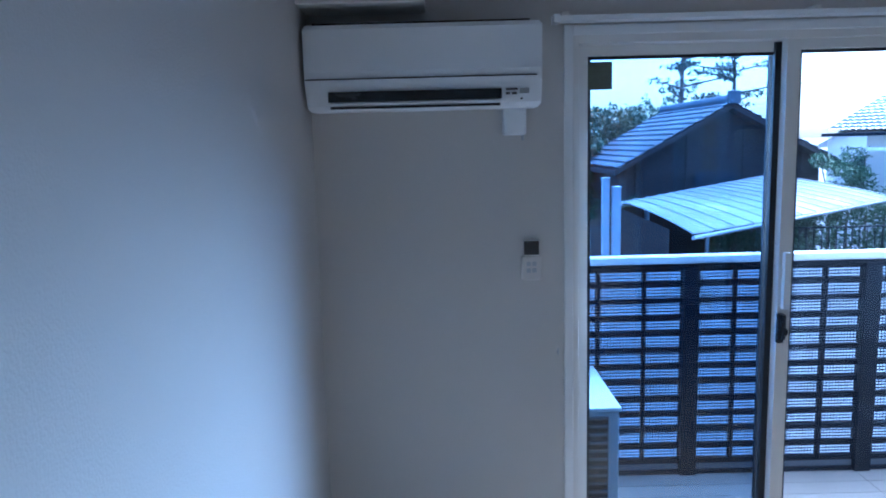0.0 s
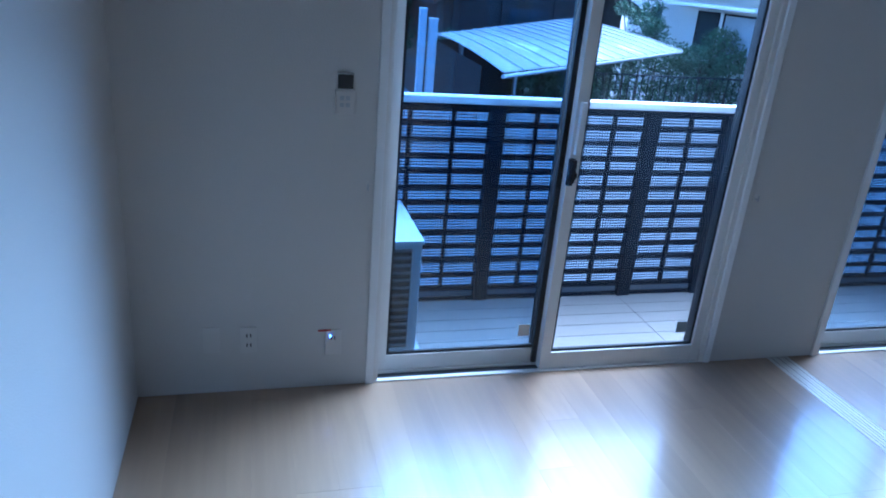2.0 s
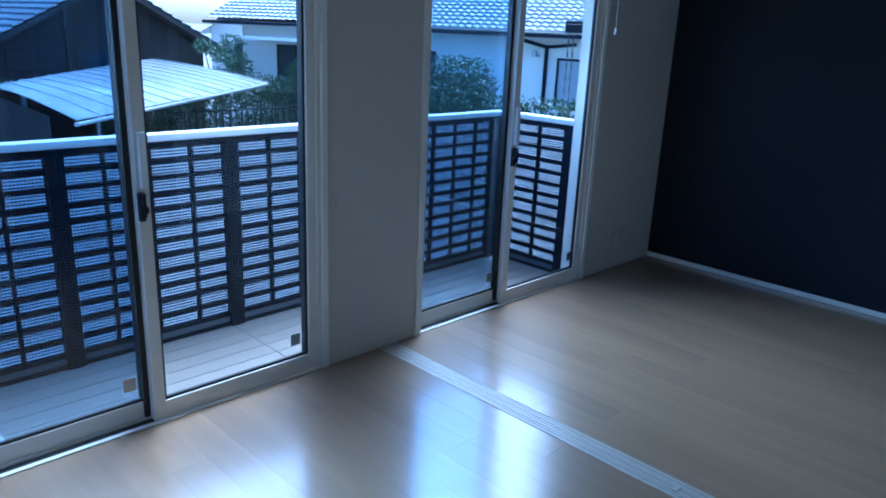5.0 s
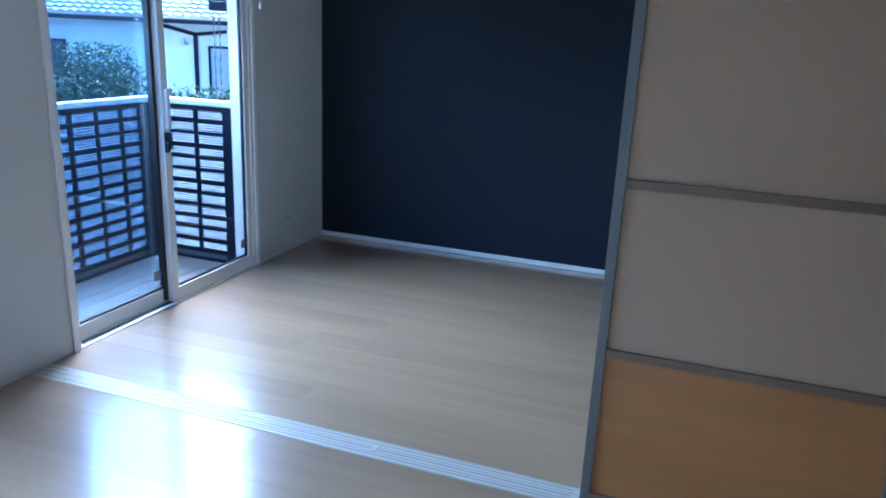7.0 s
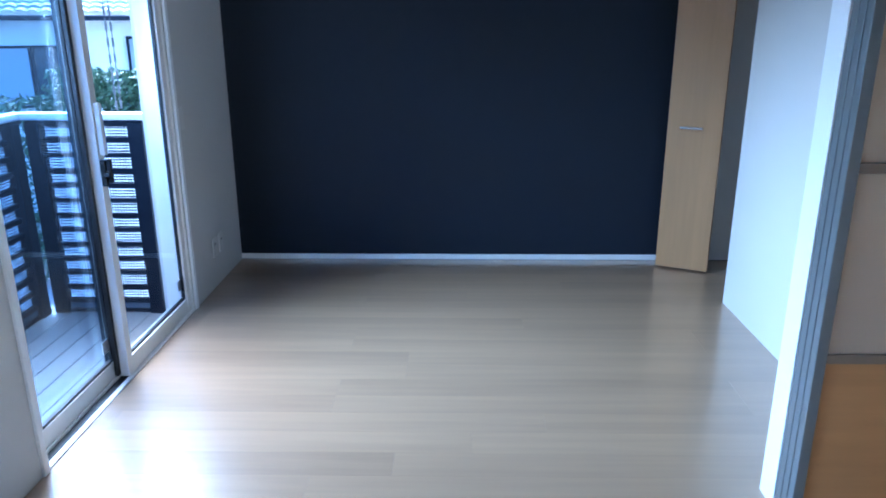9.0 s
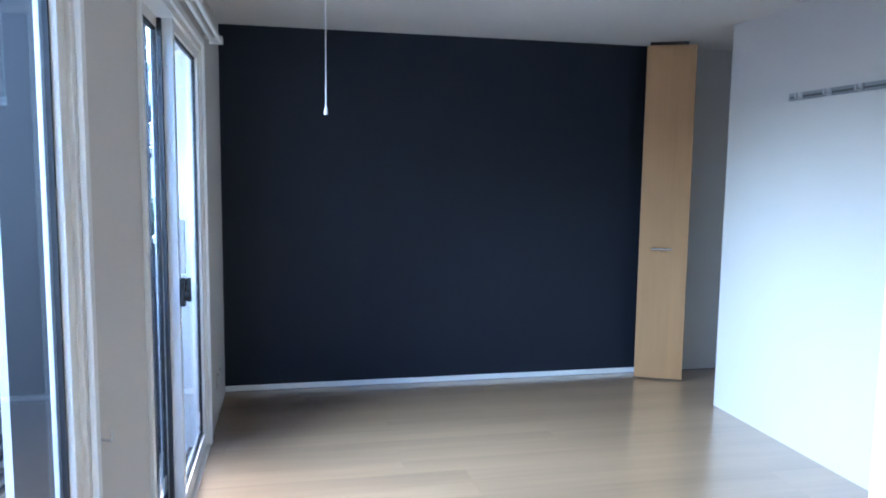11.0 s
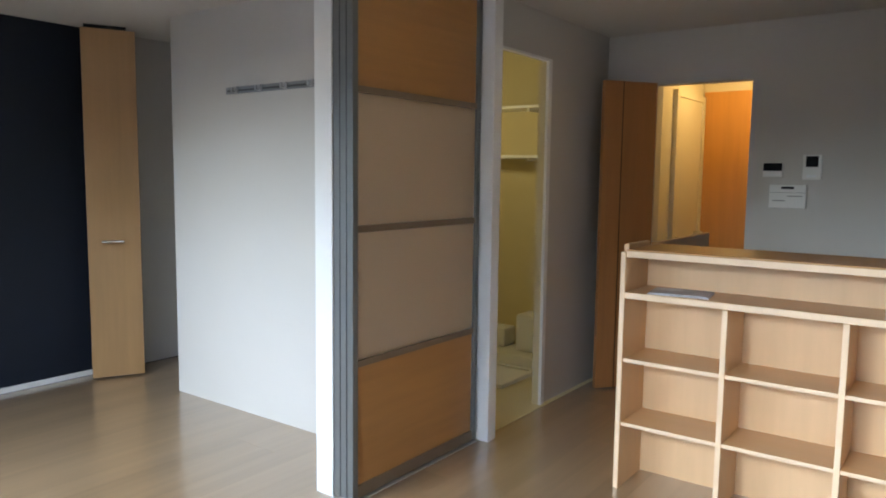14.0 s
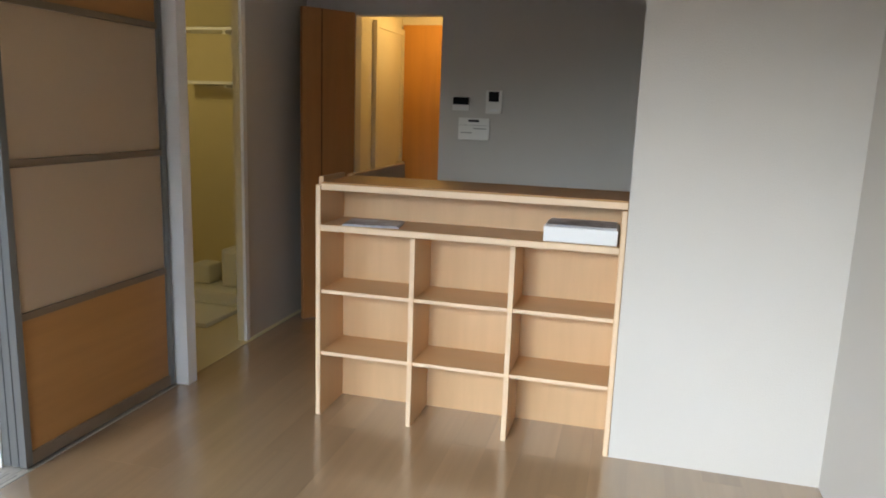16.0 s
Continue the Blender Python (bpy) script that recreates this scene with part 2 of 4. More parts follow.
structure("wall_hall_side", boxes((3.09, 3.13, -5.35, -4.37, -0.05, H), (3.09, 3.13, -4.37, -3.70, 2.145, H)), WALL, "white wallpaper wall with washroom opening", "wall")
structure("wall_south", boxes((0, 2.122, -5.36, -5.258, -0.05, H), (2.122, 2.727, -5.36, -5.258, 2.07, H), (2.727, 3.09, -5.36, -5.258, -0.05, H)), WALL, "white wallpaper wall with hall doorway", "wall")
structure("wall_partition", boxes((0, 0.8405, -3.62, -3.513, -0.05, H)), WALL, "white wallpaper partition beside the counter", "wall")
structure("ceiling", boxes((-0.12, XE + 0.12, -5.35, 0.18, H, H + 0.1)), CEIL, "white papered ceiling", "ceiling")
structure("ceiling_hall", boxes((1.9, 2.95, -7.2, -5.35, 2.3, 2.398)), CEIL, "white hallway ceiling", "ceiling")
structure("subfloor", boxes((-0.12, XE + 0.12, -7.2, 0.18, -0.14, -0.024)), FLOOR, "timber subfloor under the flooring", "floor")
floor = structure("floor", boxes((-0.1, XE, -7.1, 0.0, -0.024, -0.013)), FLOOR, "light oak laminate plank flooring", "floor")
structure("baseboard", boxes((XE - 0.012, XE - 0.002, -3.0, -0.002, 0, 0.036)), TRIM, "white baseboard under the navy wall", "baseboard")
CREAMW = mat("cream_hall_wall", (0.72, 0.66, 0.52), 0.8, vary=0.03, bump=0.2)
structure("wall_hall_east", boxes((2.80, 2.92, -7.2, -5.36, -0.05, 2.3)), CREAMW, "cream hallway wall with a door", "wall")
structure("wall_hall_west", boxes((1.90, 2.0, -7.2, -5.36, -0.05, 2.3)), CREAMW, "cream hallway wall", "wall")
structure("wall_hall_south", boxes((2.0, 2.80, -6.62, -6.5, -0.05, 2.3)), CREAMW, "cream hallway end wall", "wall")
YELW = mat("cream_washroom_wall", (0.64, 0.56, 0.34), 0.7, vary=0.04, bump=0.1)
structure("wall_washroom_north", boxes((3.30, 4.9, -3.62, -3.52, -0.05, H)), YELW, "cream washroom wall", "wall")
structure("wall_washroom_east", boxes((4.8, 4.9, -5.35, -3.62, -0.05, H)), YELW, "cream washroom wall", "wall")
structure("wall_washroom_south", boxes((3.19, 4.8, -5.45, -5.35, -0.05, H)), YELW, "cream washroom wall behind the shelves", "wall")
structure("ceiling_washroom", boxes((3.19, 4.9, -6.0, -3.52, H, H + 0.1)), CEIL, "washroom ceiling", "ceiling")
structure("floor_washroom", boxes((3.06, 4.8, -5.9, -3.62, -0.02, 0.004)), YELW, "cream vinyl washroom floor", "floor")


# ---- sliding windows ----
def sash(name, parent, x0, x1, y0, y1, z0, z1):
    """A sliding sash: frame of stiles and rails round one pane."""
    st, rb, rt = 0.052, 0.085, 0.05
    s = part(name, boxes((x0, x0 + st, y0, y1, z0, z1), (x1 - st, x1, y0, y1, z0, z1), bevel=0.003), VINYL, parent)
    part("bottom_rail", boxes((x0 + st, x1 - st, y0 + 0.002, y1 - 0.002, z0, z0 + rb), bevel=0.002), VINYL, s)
    part("top_rail", boxes((x0 + st, x1 - st, y0 + 0.002, y1 - 0.002, z1 - rt, z1), bevel=0.002), VINYL, s)
    yc = (y0 + y1) / 2
    g = 0.012
    part("gasket", boxes((x0 + st, x1 - st, yc - 0.008, yc + 0.008, z0 + rb, z0 + rb + g), (x0 + st, x1 - st, yc - 0.008, yc + 0.008, z1 - rt - g, z1 - rt),
                         (x0 + st, x0 + st + g, yc - 0.008, yc + 0.008, z0 + rb + g, z1 - rt - g), (x1 - st - g, x1 - st, yc - 0.008, yc + 0.008, z0 + rb + g, z1 - rt - g)), BLACK, s)
    pane = part("pane", boxes((x0 + st + g, x1 - st - g, yc - 0.003, yc + 0.003, z0 + rb + g, z1 - rt - g)), GLASS, s)
    pane.visible_shadow = False
    return s


def sliding_window(name, x0, x1, label, shift):
    w = tagged(new(name), label, "window", kind="structure")
    w.location = (x0, 0, 0)
    bpy.context.view_layer.update()
    z1 = WT
    part("casing", boxes((x0 - 0.022, x0 + 0.012, -0.014, 0.0, -0.012, z1 + 0.025), (x1 - 0.012, x1 + 0.022, -0.014, 0.0, -0.012, z1 + 0.025), (x0 + 0.012, x1 - 0.012, -0.014, 0.0, z1 - 0.01, z1 + 0.025), bevel=0.003), TRIM, w)
    part("window_frame", boxes((x0, x0 + 0.035, 0.0, 0.15, 0.0, z1), (x1 - 0.035, x1, 0.0, 0.15, 0.0, z1), (x0 + 0.035, x1 - 0.035, 0.0, 0.15, z1 - 0.04, z1), bevel=0.002), VINYL, w)
    part("sill", boxes((x0 + 0.001, x1 - 0.001, -0.006, 0.018, -0.012, 0.007), (x0 + 0.035, x1 - 0.035, 0.058, 0.066, -0.01, 0.016), (x0 + 0.035, x1 - 0.035, 0.105, 0.15, -0.01, 0.012)), VINYL, w)
    part("track_channel", boxes((x0 + 0.035, x1 - 0.035, 0.019, 0.058, -0.012, 0.003), (x0 + 0.035, x1 - 0.035, 0.066, 0.105, -0.012, 0.003)), BLACK, w)
    if x0 < 2:
        part("screen_channel", boxes((x1 - 0.038, x1 - 0.0352, 0.064, 0.149, 0.013, z1 - 0.041)), BLACK, w, "dark channel for the insect screen")
    mid = (x0 + x1) / 2 - shift
    outer = sash("sash_outer", w, x0 + 0.03, mid + 0.02, 0.068, 0.100, 0.006, z1 - 0.03)
    part("weather_strip", boxes((mid - 0.052, mid - 0.028, 0.052, 0.068, 0.02, z1 - 0.045)), BLACK, outer)
    inner = sash("sash_inner", w, mid - 0.026, x1 - 0.03, 0.012, 0.056, 0.006, z1 - 0.03)
    part("pull_handle", boxes((mid - 0.014, mid + 0.014, -0.012, 0.012, 1.06, 1.285), bevel=0.006), PLASTIC, inner)
    lock = part("crescent_lock", boxes((mid - 0.030, mid - 0.004, -0.012, 0.012, 0.925, 1.045), bevel=0.006), DARKP, inner)
    bm = bmesh.new()
    tube(bm, (mid - 0.016, -0.026, 0.975), (mid - 0.016, -0.008, 0.975), 0.02, 14)
    box(bm, mid - 0.024, mid - 0.008, -0.034, -0.014, 0.945, 1.045, bevel=0.004)
    part("lever", bm, DARKP, lock)
    return w


w1 = sliding_window("window_1", *W1, "tall two-pane sliding balcony window with cream frame", 0.014)
w2 = sliding_window("window_2", *W2, "tall two-pane sliding balcony window with cream frame", 0.03)
for w, x0, x1 in ((w1, 1.03, 1.815), (w2, 3.40, 4.155)):
    part("screen_sticker", boxes((x1 - 0.13, x1 - 0.075, 0.076, 0.080, 0.155, 0.215)), ALU, w, "small grey latch block on the pane")
    part("screen_sticker", boxes((x1 + 0.69, x1 + 0.745, 0.034, 0.037, 0.155, 0.215)), ALU, w, "small grey latch block on the pane")
part("glass_label", boxes((1.042, 1.147, 0.074, 0.0765, 1.925, 2.03)), mat("yellow_grey_sticker", (0.13, 0.14, 0.10), 0.6, vary=0.6, scale=14), w1, "faded square sticker on the glass")
for w, x0 in ((w1, W1[0]), (w2, W2[0])):
    x1 = x0 + 0.80
    scr = part("insect_screen", boxes((x0 + 0.073, x1, 0.128, 0.131, 0.05, WT - 0.05)), SCREEN if w is w1 else VEILSCREEN, w, "fine grey insect screen")
    scr.visible_shadow = False
    part("screen_frame", boxes((x0 + 0.048, x0 + 0.073, 0.120, 0.138, 0.014, WT - 0.04), (x1, x1 + 0.025, 0.120, 0.138, 0.014, WT - 0.04), (x0 + 0.073, x1, 0.120, 0.138, 0.014, 0.05), (x0 + 0.073, x1, 0.120, 0.138, WT - 0.05, WT - 0.04)), BLACK, w)
# curtain rails over both windows
for x0, x1 in ((W1[0] - 0.06, W1[1] + 0.08), (W2[0] - 0.06, W2[1] + 0.10)):
    c = thing("curtain_rail", (x0, -0.04, 2.165), "white metal curtain rail on wall brackets", "curtain rail", "curtain rails")
    for y in (-0.045, -0.085):
        part("rail", boxes((x0, x1, y - 0.008, y + 0.008, 2.158, 2.178), bevel=0.003), TRIM, c)
    for x in (x0 + 0.03, (x0 + x1) / 2, x1 - 0.03):
        part("bracket", boxes((x - 0.012, x + 0.012, -0.10, 0.0, 2.178, 2.190)), CREAM, c)
    for x in (x0, x1):
        part("end_cap", boxes((x - 0.012, x + 0.012, -0.10, -0.03, 2.153, 2.183), bevel=0.004), PLASTIC, c)

# ---- balcony ----
YB, XB, ZD = 0.93, 5.08, -0.06
deck = structure("balcony_deck", boxes((-1.2, XB + 0.10, 0.18, YB + 0.12, ZD - 0.16, ZD - 0.02)), DECK, "pale beige balcony decking", "deck")


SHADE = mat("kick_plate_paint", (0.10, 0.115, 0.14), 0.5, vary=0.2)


def lattice(parent, length, posts, m):
    """A railing run along local x from 0 to length, seen face at local y = 0."""
    made = []
    rows, z0, z1 = 12, 0.01, 1.069
    pitch = (z1 - z0) / rows
    for k in range(rows + 1):
        made.append(part("cross_bar", boxes((0, length, 0.0, 0.022, z0 + k * pitch - 0.014, z0 + k * pitch + 0.014)), BRONZE, parent))
    for x in posts:
        made.append(part("post", boxes((x - 0.042, x + 0.042, -0.03, 0.03, ZD - 0.02, 1.075), bevel=0.003), BRONZE, parent))
    step = 0.233
    edges = sorted([0.0, *posts, length])
    for a, b in zip(edges, edges[1:]):
        n = max(1, round((b - a) / step))
        for k in range(1, n):
            x = a + (b - a) * k / n
            made.append(part("upright", boxes((x - 0.011, x + 0.011, -0.004, 0.018, z0, z1)), BRONZE, parent))
    bm = bmesh.new()
    n = int(length / 0.0165)
    for k in range(n):
        x = (k + 0.5) * length / n
        box(bm, x - 0.0019, x + 0.0019, 0.030, 0.033, z0, z1)
    n = int((z1 - z0) / 0.0165)
    for k in range(n):
        z = z0 + (k + 0.5) * (z1 - z0) / n
        box(bm, 0, length, 0.033, 0.036, z - 0.0042, z + 0.0042)
    made.append(part("perforated_screen", bm, MESHM, parent, "dark perforated privacy screen"))
    # added translucent sheet: gives the holes the brightness of the yard behind
    made.append(part("privacy_sheet", boxes((0, length, 0.0375, 0.0395, z0, z1)), HAZY, parent, "added pale sheet standing in for the brightness behind the mesh"))
    made.append(part("top_bar", boxes((0, length, -0.02, 0.035, 1.07, 1.092)), BRONZE, parent))
    made.append(part("handrail", boxes((-0.02, length + 0.02, -0.035, 0.04, 1.094, 1.135), bevel=0.010), SILVER, parent, "bright silver handrail"))
    made.append(part("kick_plate", boxes((0, length, 0.002, 0.012, ZD + 0.02, 0.0)), SHADE, parent, "dull blue-grey kick plate"))
    made.append(part("kick_bar", boxes((0, length, -0.012, 0.03, ZD - 0.02, ZD + 0.022)), BRONZE, parent))
    for ob in made:
        ob.matrix_parent_inverse = Matrix.Identity(4)
    parent.matrix_world = m


rail = thing("balcony_railing", (0, 0, 0), "dark lattice balcony railing with perforated screen and silver handrail", "railing", "balcony railings")
lattice(rail, XB + 1.2, (0.06, 1.04, 2.0, 2.96, 3.895, 4.41, 6.2), pose(-1.2, YB, 0))
rail = thing("balcony_railing", (0, 0, 0), "short dark lattice side railing with silver handrail", "railing", "balcony railings")
lattice(rail, 0.66, (0.04, 0.62), pose(XB, YB - 0.05, 0, 0, 0, -90))

# outdoor air-conditioner unit
u = thing("outdoor_ac_unit", (1.07, 0.55, ZD), "white outdoor air conditioner unit with dark louvres on the deck", "air conditioner")
ux, uy, uz = 1.235, 0.26, 0.575
METALW = mat("white_enamel_metal", (0.50, 0.52, 0.53), 0.4, vary=0.05)
part("body", boxes((0.905, ux, uy + 0.012, uy + 0.60, ZD + 0.05, uz - 0.02), bevel=0.008), METALW, u)
part("top_cover", boxes((0.897, ux + 0.008, uy, uy + 0.608, uz - 0.02, uz), bevel=0.006), METALW, u)
part("grille_back", boxes((0.93, ux - 0.05, uy + 0.002, uy + 0.012, 0.02, uz - 0.05)), DARKP, u)
for k in range(14):
    z = 0.03 + k * 0.038
    part("louvre", boxes((0.93, ux - 0.05, uy - 0.006, uy + 0.004, z, z + 0.012)), FINS, u)
for y in (uy + 0.06, uy + 0.5):
    part("foot", boxes((0.88, ux + 0.03, y - 0.05, y + 0.05, ZD - 0.02, ZD + 0.05), bevel=0.006), METALW, u)

# ---- indoor air conditioner ----
ac = thing("air_conditioner", (0.43, 0, 2.0), "white wall-mounted air conditioner with open dark outlet", "air conditioner")
bm = bmesh.new()
prof = [(0.0, 2.148), (-0.195, 2.148), (-0.205, 2.133), (-0.205, 1.99), (-0.195, 1.95), (-0.17, 1.875), (-0.15, 1.858), (0.0, 1.858)]
ax0, ax1 = 0.015, 0.842
a = [bm.verts.new((ax0, y, z)) for y, z in prof]
b = [bm.verts.new((ax1, y, z)) for y, z in prof]
for i in range(len(prof)):
    j = (i + 1) % len(prof)
    bm.faces.new((a[i], a[j], b[j], b[i]))
bm.faces.new(a)
bm.faces.new(b[::-1])
bmesh.ops.bevel(bm, geom=[e for e in bm.edges if abs(e.verts[0].co.x - e.verts[1].co.x) < 1e-4], offset=0.008, segments=2, affect="EDGES")
part("casing", bm, PLASTIC, ac)
part("panel_gap", boxes((ax0 + 0.004, ax1 - 0.02, -0.2065, -0.200, 1.963, 1.967)), DARKP, ac)
part("outlet", boxes((0.095, 0.70, -0.1995, -0.165, 1.887, 1.922)), DARKP, ac)
part("flap", boxes((0.10, 0.695, -0.198, -0.160, 1.874, 1.884), bevel=0.003), PLASTIC, ac)
part("outlet", boxes((0.10, 0.695, -0.186, -0.160, 1.864, 1.872)), DARKP, ac)
part("top_grille", boxes((0.05, 0.80, -0.19, -0.01, 2.149, 2.155)), DARKP, ac)
for x0, x1, z0, z1, m in ((0.715, 0.755, 1.915, 1.921, DARKP), (0.715, 0.728, 1.900, 1.907, DARKP), (0.735, 0.752, 1.900, 1.907, DARKP), (0.763, 0.795, 1.903, 1.920, ALU), (0.765, 0.772, 1.882, 1.888, DARKP)):
    part("indicator_bar", boxes((x0, x1, -0.2005, -0.190, z0, z1)), m, ac)
part("duct_cover", boxes((0.715, 0.80, -0.07, 0.0, 1.76, 1.86), bevel=0.01), PLASTIC, ac)
part("cable", tube(bmesh.new(), (0.79, -0.02, 1.74), (0.79, -0.02, 1.86), 0.005), ALU, ac)
bx = thing("ceiling_box", (0.25, -0.2, 2.3), "cream box above the air conditioner", "box")
part("body", boxes((0.0, 0.44, -0.22, -0.0, 2.215, 2.24), bevel=0.005), CREAM, bx)

# remote control in its wall holder
r = thing("remote_holder", (0.815, 0, 1.3), "dark remote control in a white wall holder", "remote control")
part("holder", boxes((0.782, 0.858, -0.024, 0.0, 1.205, 1.300), bevel=0.005), SOCKET, r)
part("remote", boxes((0.788, 0.852, -0.020, -0.003, 1.215, 1.362), bevel=0.005), PLATE, r)
part("display", boxes((0.791, 0.849, -0.0225, -0.019, 1.305, 1.358)), DARKP, r)
for x in (0.800, 0.822):
    for z in (1.236, 1.262):
        part("button", boxes((x, x + 0.016, -0.0262, -0.0235, z, z + 0.016), bevel=0.001), ALU, r)


def outlet(x, y, z, n, label):
    o = thing("wall_outlet", (x, y, z), label, "outlet", "wall outlets")
    part("plate", boxes((x - 0.035, x + 0.035, y - 0.008, y, z - 0.06, z + 0.06), bevel=0.003), SOCKET, o)
    for k in range(n):
        zz = z + 0.022 - k * 0.045
        part("socket", boxes((x - 0.010, x - 0.005, y - 0.0095, y - 0.006, zz - 0.008, zz + 0.008), (x + 0.005, x + 0.010, y - 0.0095, y - 0.006, zz - 0.008, zz + 0.008)), DARKP, o)
    return o


outlet(0.45, 0, 0.245, 2, "white double wall socket low on the wall")
o = outlet(0.80, 0, 0.215, 1, "white wall socket with a small blue indicator light")
part("indicator", boxes((0.785, 0.791, -0.0105, -0.007, 0.245, 0.251)), mat("blue_light", (0.15, 0.25, 1.0), 0.4, emit=6), o)
part("red_strip", boxes((0.735, 0.79, -0.0105, -0.001, 0.272, 0.277)), mat("red_plastic", (0.4, 0.05, 0.04), 0.5), o)
outlet(5.40, 0, 0.25, 1, "white wall socket plate low on the wall")
outlet(5.52, 0, 0.25, 1, "white wall socket plate low on the wall")
outlet(5.06, 0, 1.10, 0, "small white blank wall plate")
outlet(0.30, 0, 0.25, 0, "white blank wall plate")

# tie-back hooks beside the windows
def tieback(x, z):
    o = thing("curtain_hook", (x, 0, z), "small curtain tie-back hook on the wall", "hook", "curtain hooks")
    part("plate", boxes((x - 0.006, x + 0.006, -0.004, 0.0, z - 0.018, z + 0.018), bevel=0.0015), SOCKET, o)
    bm = tube(bmesh.new(), (x, -0.003, z - 0.006), (x, -0.028, z - 0.010), 0.003, 8)
    tube(bm, (x, -0.028, z - 0.012), (x, -0.028, z + 0.014), 0.003, 8)
    part("prong", bm, ALU, o)


tieback(0.92, 0.92)
tieback(2.742, 0.875)

# ---- sliding partition panels ----
grp = "sliding partition panels"


def panel(x, y0, y1, label):
    p = thing("sliding_panel", (x, (y0 + y1) / 2, 0.01), label, "sliding door", grp)
    d = 0.034
    z1 = 2.405
    for y in (y0, y1 - 0.035):
        part("stile", boxes((x, x + d, y, y + 0.035, 0.012, z1), bevel=0.003), STILE, p)
    part("brush_strip", boxes((x + d + 0.0002, x + 0.0388, y1 - 0.022, y1 - 0.003, 0.02, z1 - 0.01)), BLACK, p, "black brush strip")
    for z, h in ((0.012, 0.055), (0.606, 0.03), (1.197, 0.03), (1.79, 0.03), (z1 - 0.04, 0.04)):
        part("rail", boxes((x + 0.002, x + d - 0.002, y0 + 0.035, y1 - 0.035, z, z + h), bevel=0.002), RAILB, p)
    for z0, z2, m in ((0.067, 0.606, OAKH), (0.636, 1.197, FROST), (1.227, 1.79, FROST), (1.82, z1 - 0.04, OAKH)):
        part("infill", boxes((x + 0.014, x + d - 0.016, y0 + 0.035, y1 - 0.035, z0, z2)), m, p, "honey oak board" if m is OAKH else "frosted translucent pane")
    return p


for k in range(3):
    panel(3.060 + 0.039 * k, -3.602, -2.632, "aluminium-framed sliding panel with frosted panes and oak boards")
track = structure("floor_track", boxes((3.05, 3.178, -3.62, -0.004, -0.012, 0.0008)), TRACKM, "aluminium sliding door floor track with grooves", "track")
for k in range(4):
    part("ridge", boxes((3.053 + 0.039 * k, 3.058 + 0.039 * k, -3.62, -0.004, -0.01, 0.003)), TRACKM, track)
for k in range(3):
    part("groove", boxes((3.073 + 0.039 * k, 3.079 + 0.039 * k, -2.60, -0.006, -0.01, 0.0014)), GROOVE, track)
part("stopper", boxes((3.09, 3.135, -1.80, -1.775, 0.0, 0.006), bevel=0.002), TRACKM, track)
structure("ceiling_track", boxes((3.05, 3.178, -3.62, -0.002, H - 0.012, H - 0.001)), ALU, "aluminium ceiling track", "track")
structure("jamb_pocket", boxes((3.180, 3.285, -2.660, -2.630, 0, H - 0.002), bevel=0.002), TRIM, "white painted jamb", "trim")
structure("jamb_washroom", boxes((2.995, 3.20, -3.70, -3.622, 0, H - 0.002), bevel=0.002), TRIM, "white painted jamb", "trim")
structure("casing_washroom", boxes((3.076, 3.096, -4.405, -4.362, 0, 2.155), (3.076, 3.096, -4.362, -3.70, 2.138, 2.155), bevel=0.002), TRIM, "white washroom door casing", "trim")

structure("jamb_liner_washroom", boxes((3.0962, 3.14, -4.3695, -4.361, 0, 2.137)), YELW, "cream washroom door jamb", "trim")

# ---- closet folding door ----
c = thing("folding_door", (5.69, -3.05, 0.0), "honey oak folding closet door standing open with chrome handle", "closet door")
a, b = Vector((5.79, -2.91, 0)), Vector((5.645, -3.213, 0))
d = (b - a).normalized()
ang = math.degrees(math.atan2(d.y, d.x))
L = (b - a).length
leaf = part("leaf", boxes((0, L, 0, 0.028, 0.012, 2.395), bevel=0.003), TAN, c)
leaf2 = part("leaf", boxes((0.01, L, 0.034, 0.062, 0.012, 2.395), bevel=0.003), TAN, c)
hd = bmesh.new()
tube(hd, (0.085, -0.04, 0.965), (0.225, -0.04, 0.965), 0.010)
for x in (0.105, 0.205):
    tube(hd, (x, -0.04, 0.965), (x, 0.0, 0.965), 0.007)
handle = part("handle", hd, CHROME, leaf, "chrome bar handle")
piv = part("top_pivot", boxes((0.02, 0.28, 0.0, 0.06, 2.395, 2.418)), DARKP, c)
for ob in (leaf, leaf2, piv):
    ob.matrix_parent_inverse = Matrix.Identity(4)
handle.matrix_parent_inverse = Matrix.Identity(4)
c.matrix_world = pose(a.x, a.y, 0, 0, 0, ang)

# ---- coat hook rail ----
PLATEG = mat("pale_grey_metal", (0.30, 0.31, 0.32), 0.4, metal=0.3, vary=0.06)
HOOKM = mat("satin_hook_metal", (0.50, 0.51, 0.52), 0.35, metal=0.3, vary=0.05)
hk = thing("hook_rail", (4.17, -3.13, 1.94), "grey metal hook rail on the white wall", "hook rail")
part("bar", boxes((3.30, 4.555, -3.139, -3.128, 1.905, 1.945), bevel=0.003), PLATEG, hk)
part("slot", boxes((3.31, 4.54, -3.1275, -3.1255, 1.917, 1.927)), FINS, hk, "dark slot along the bar")
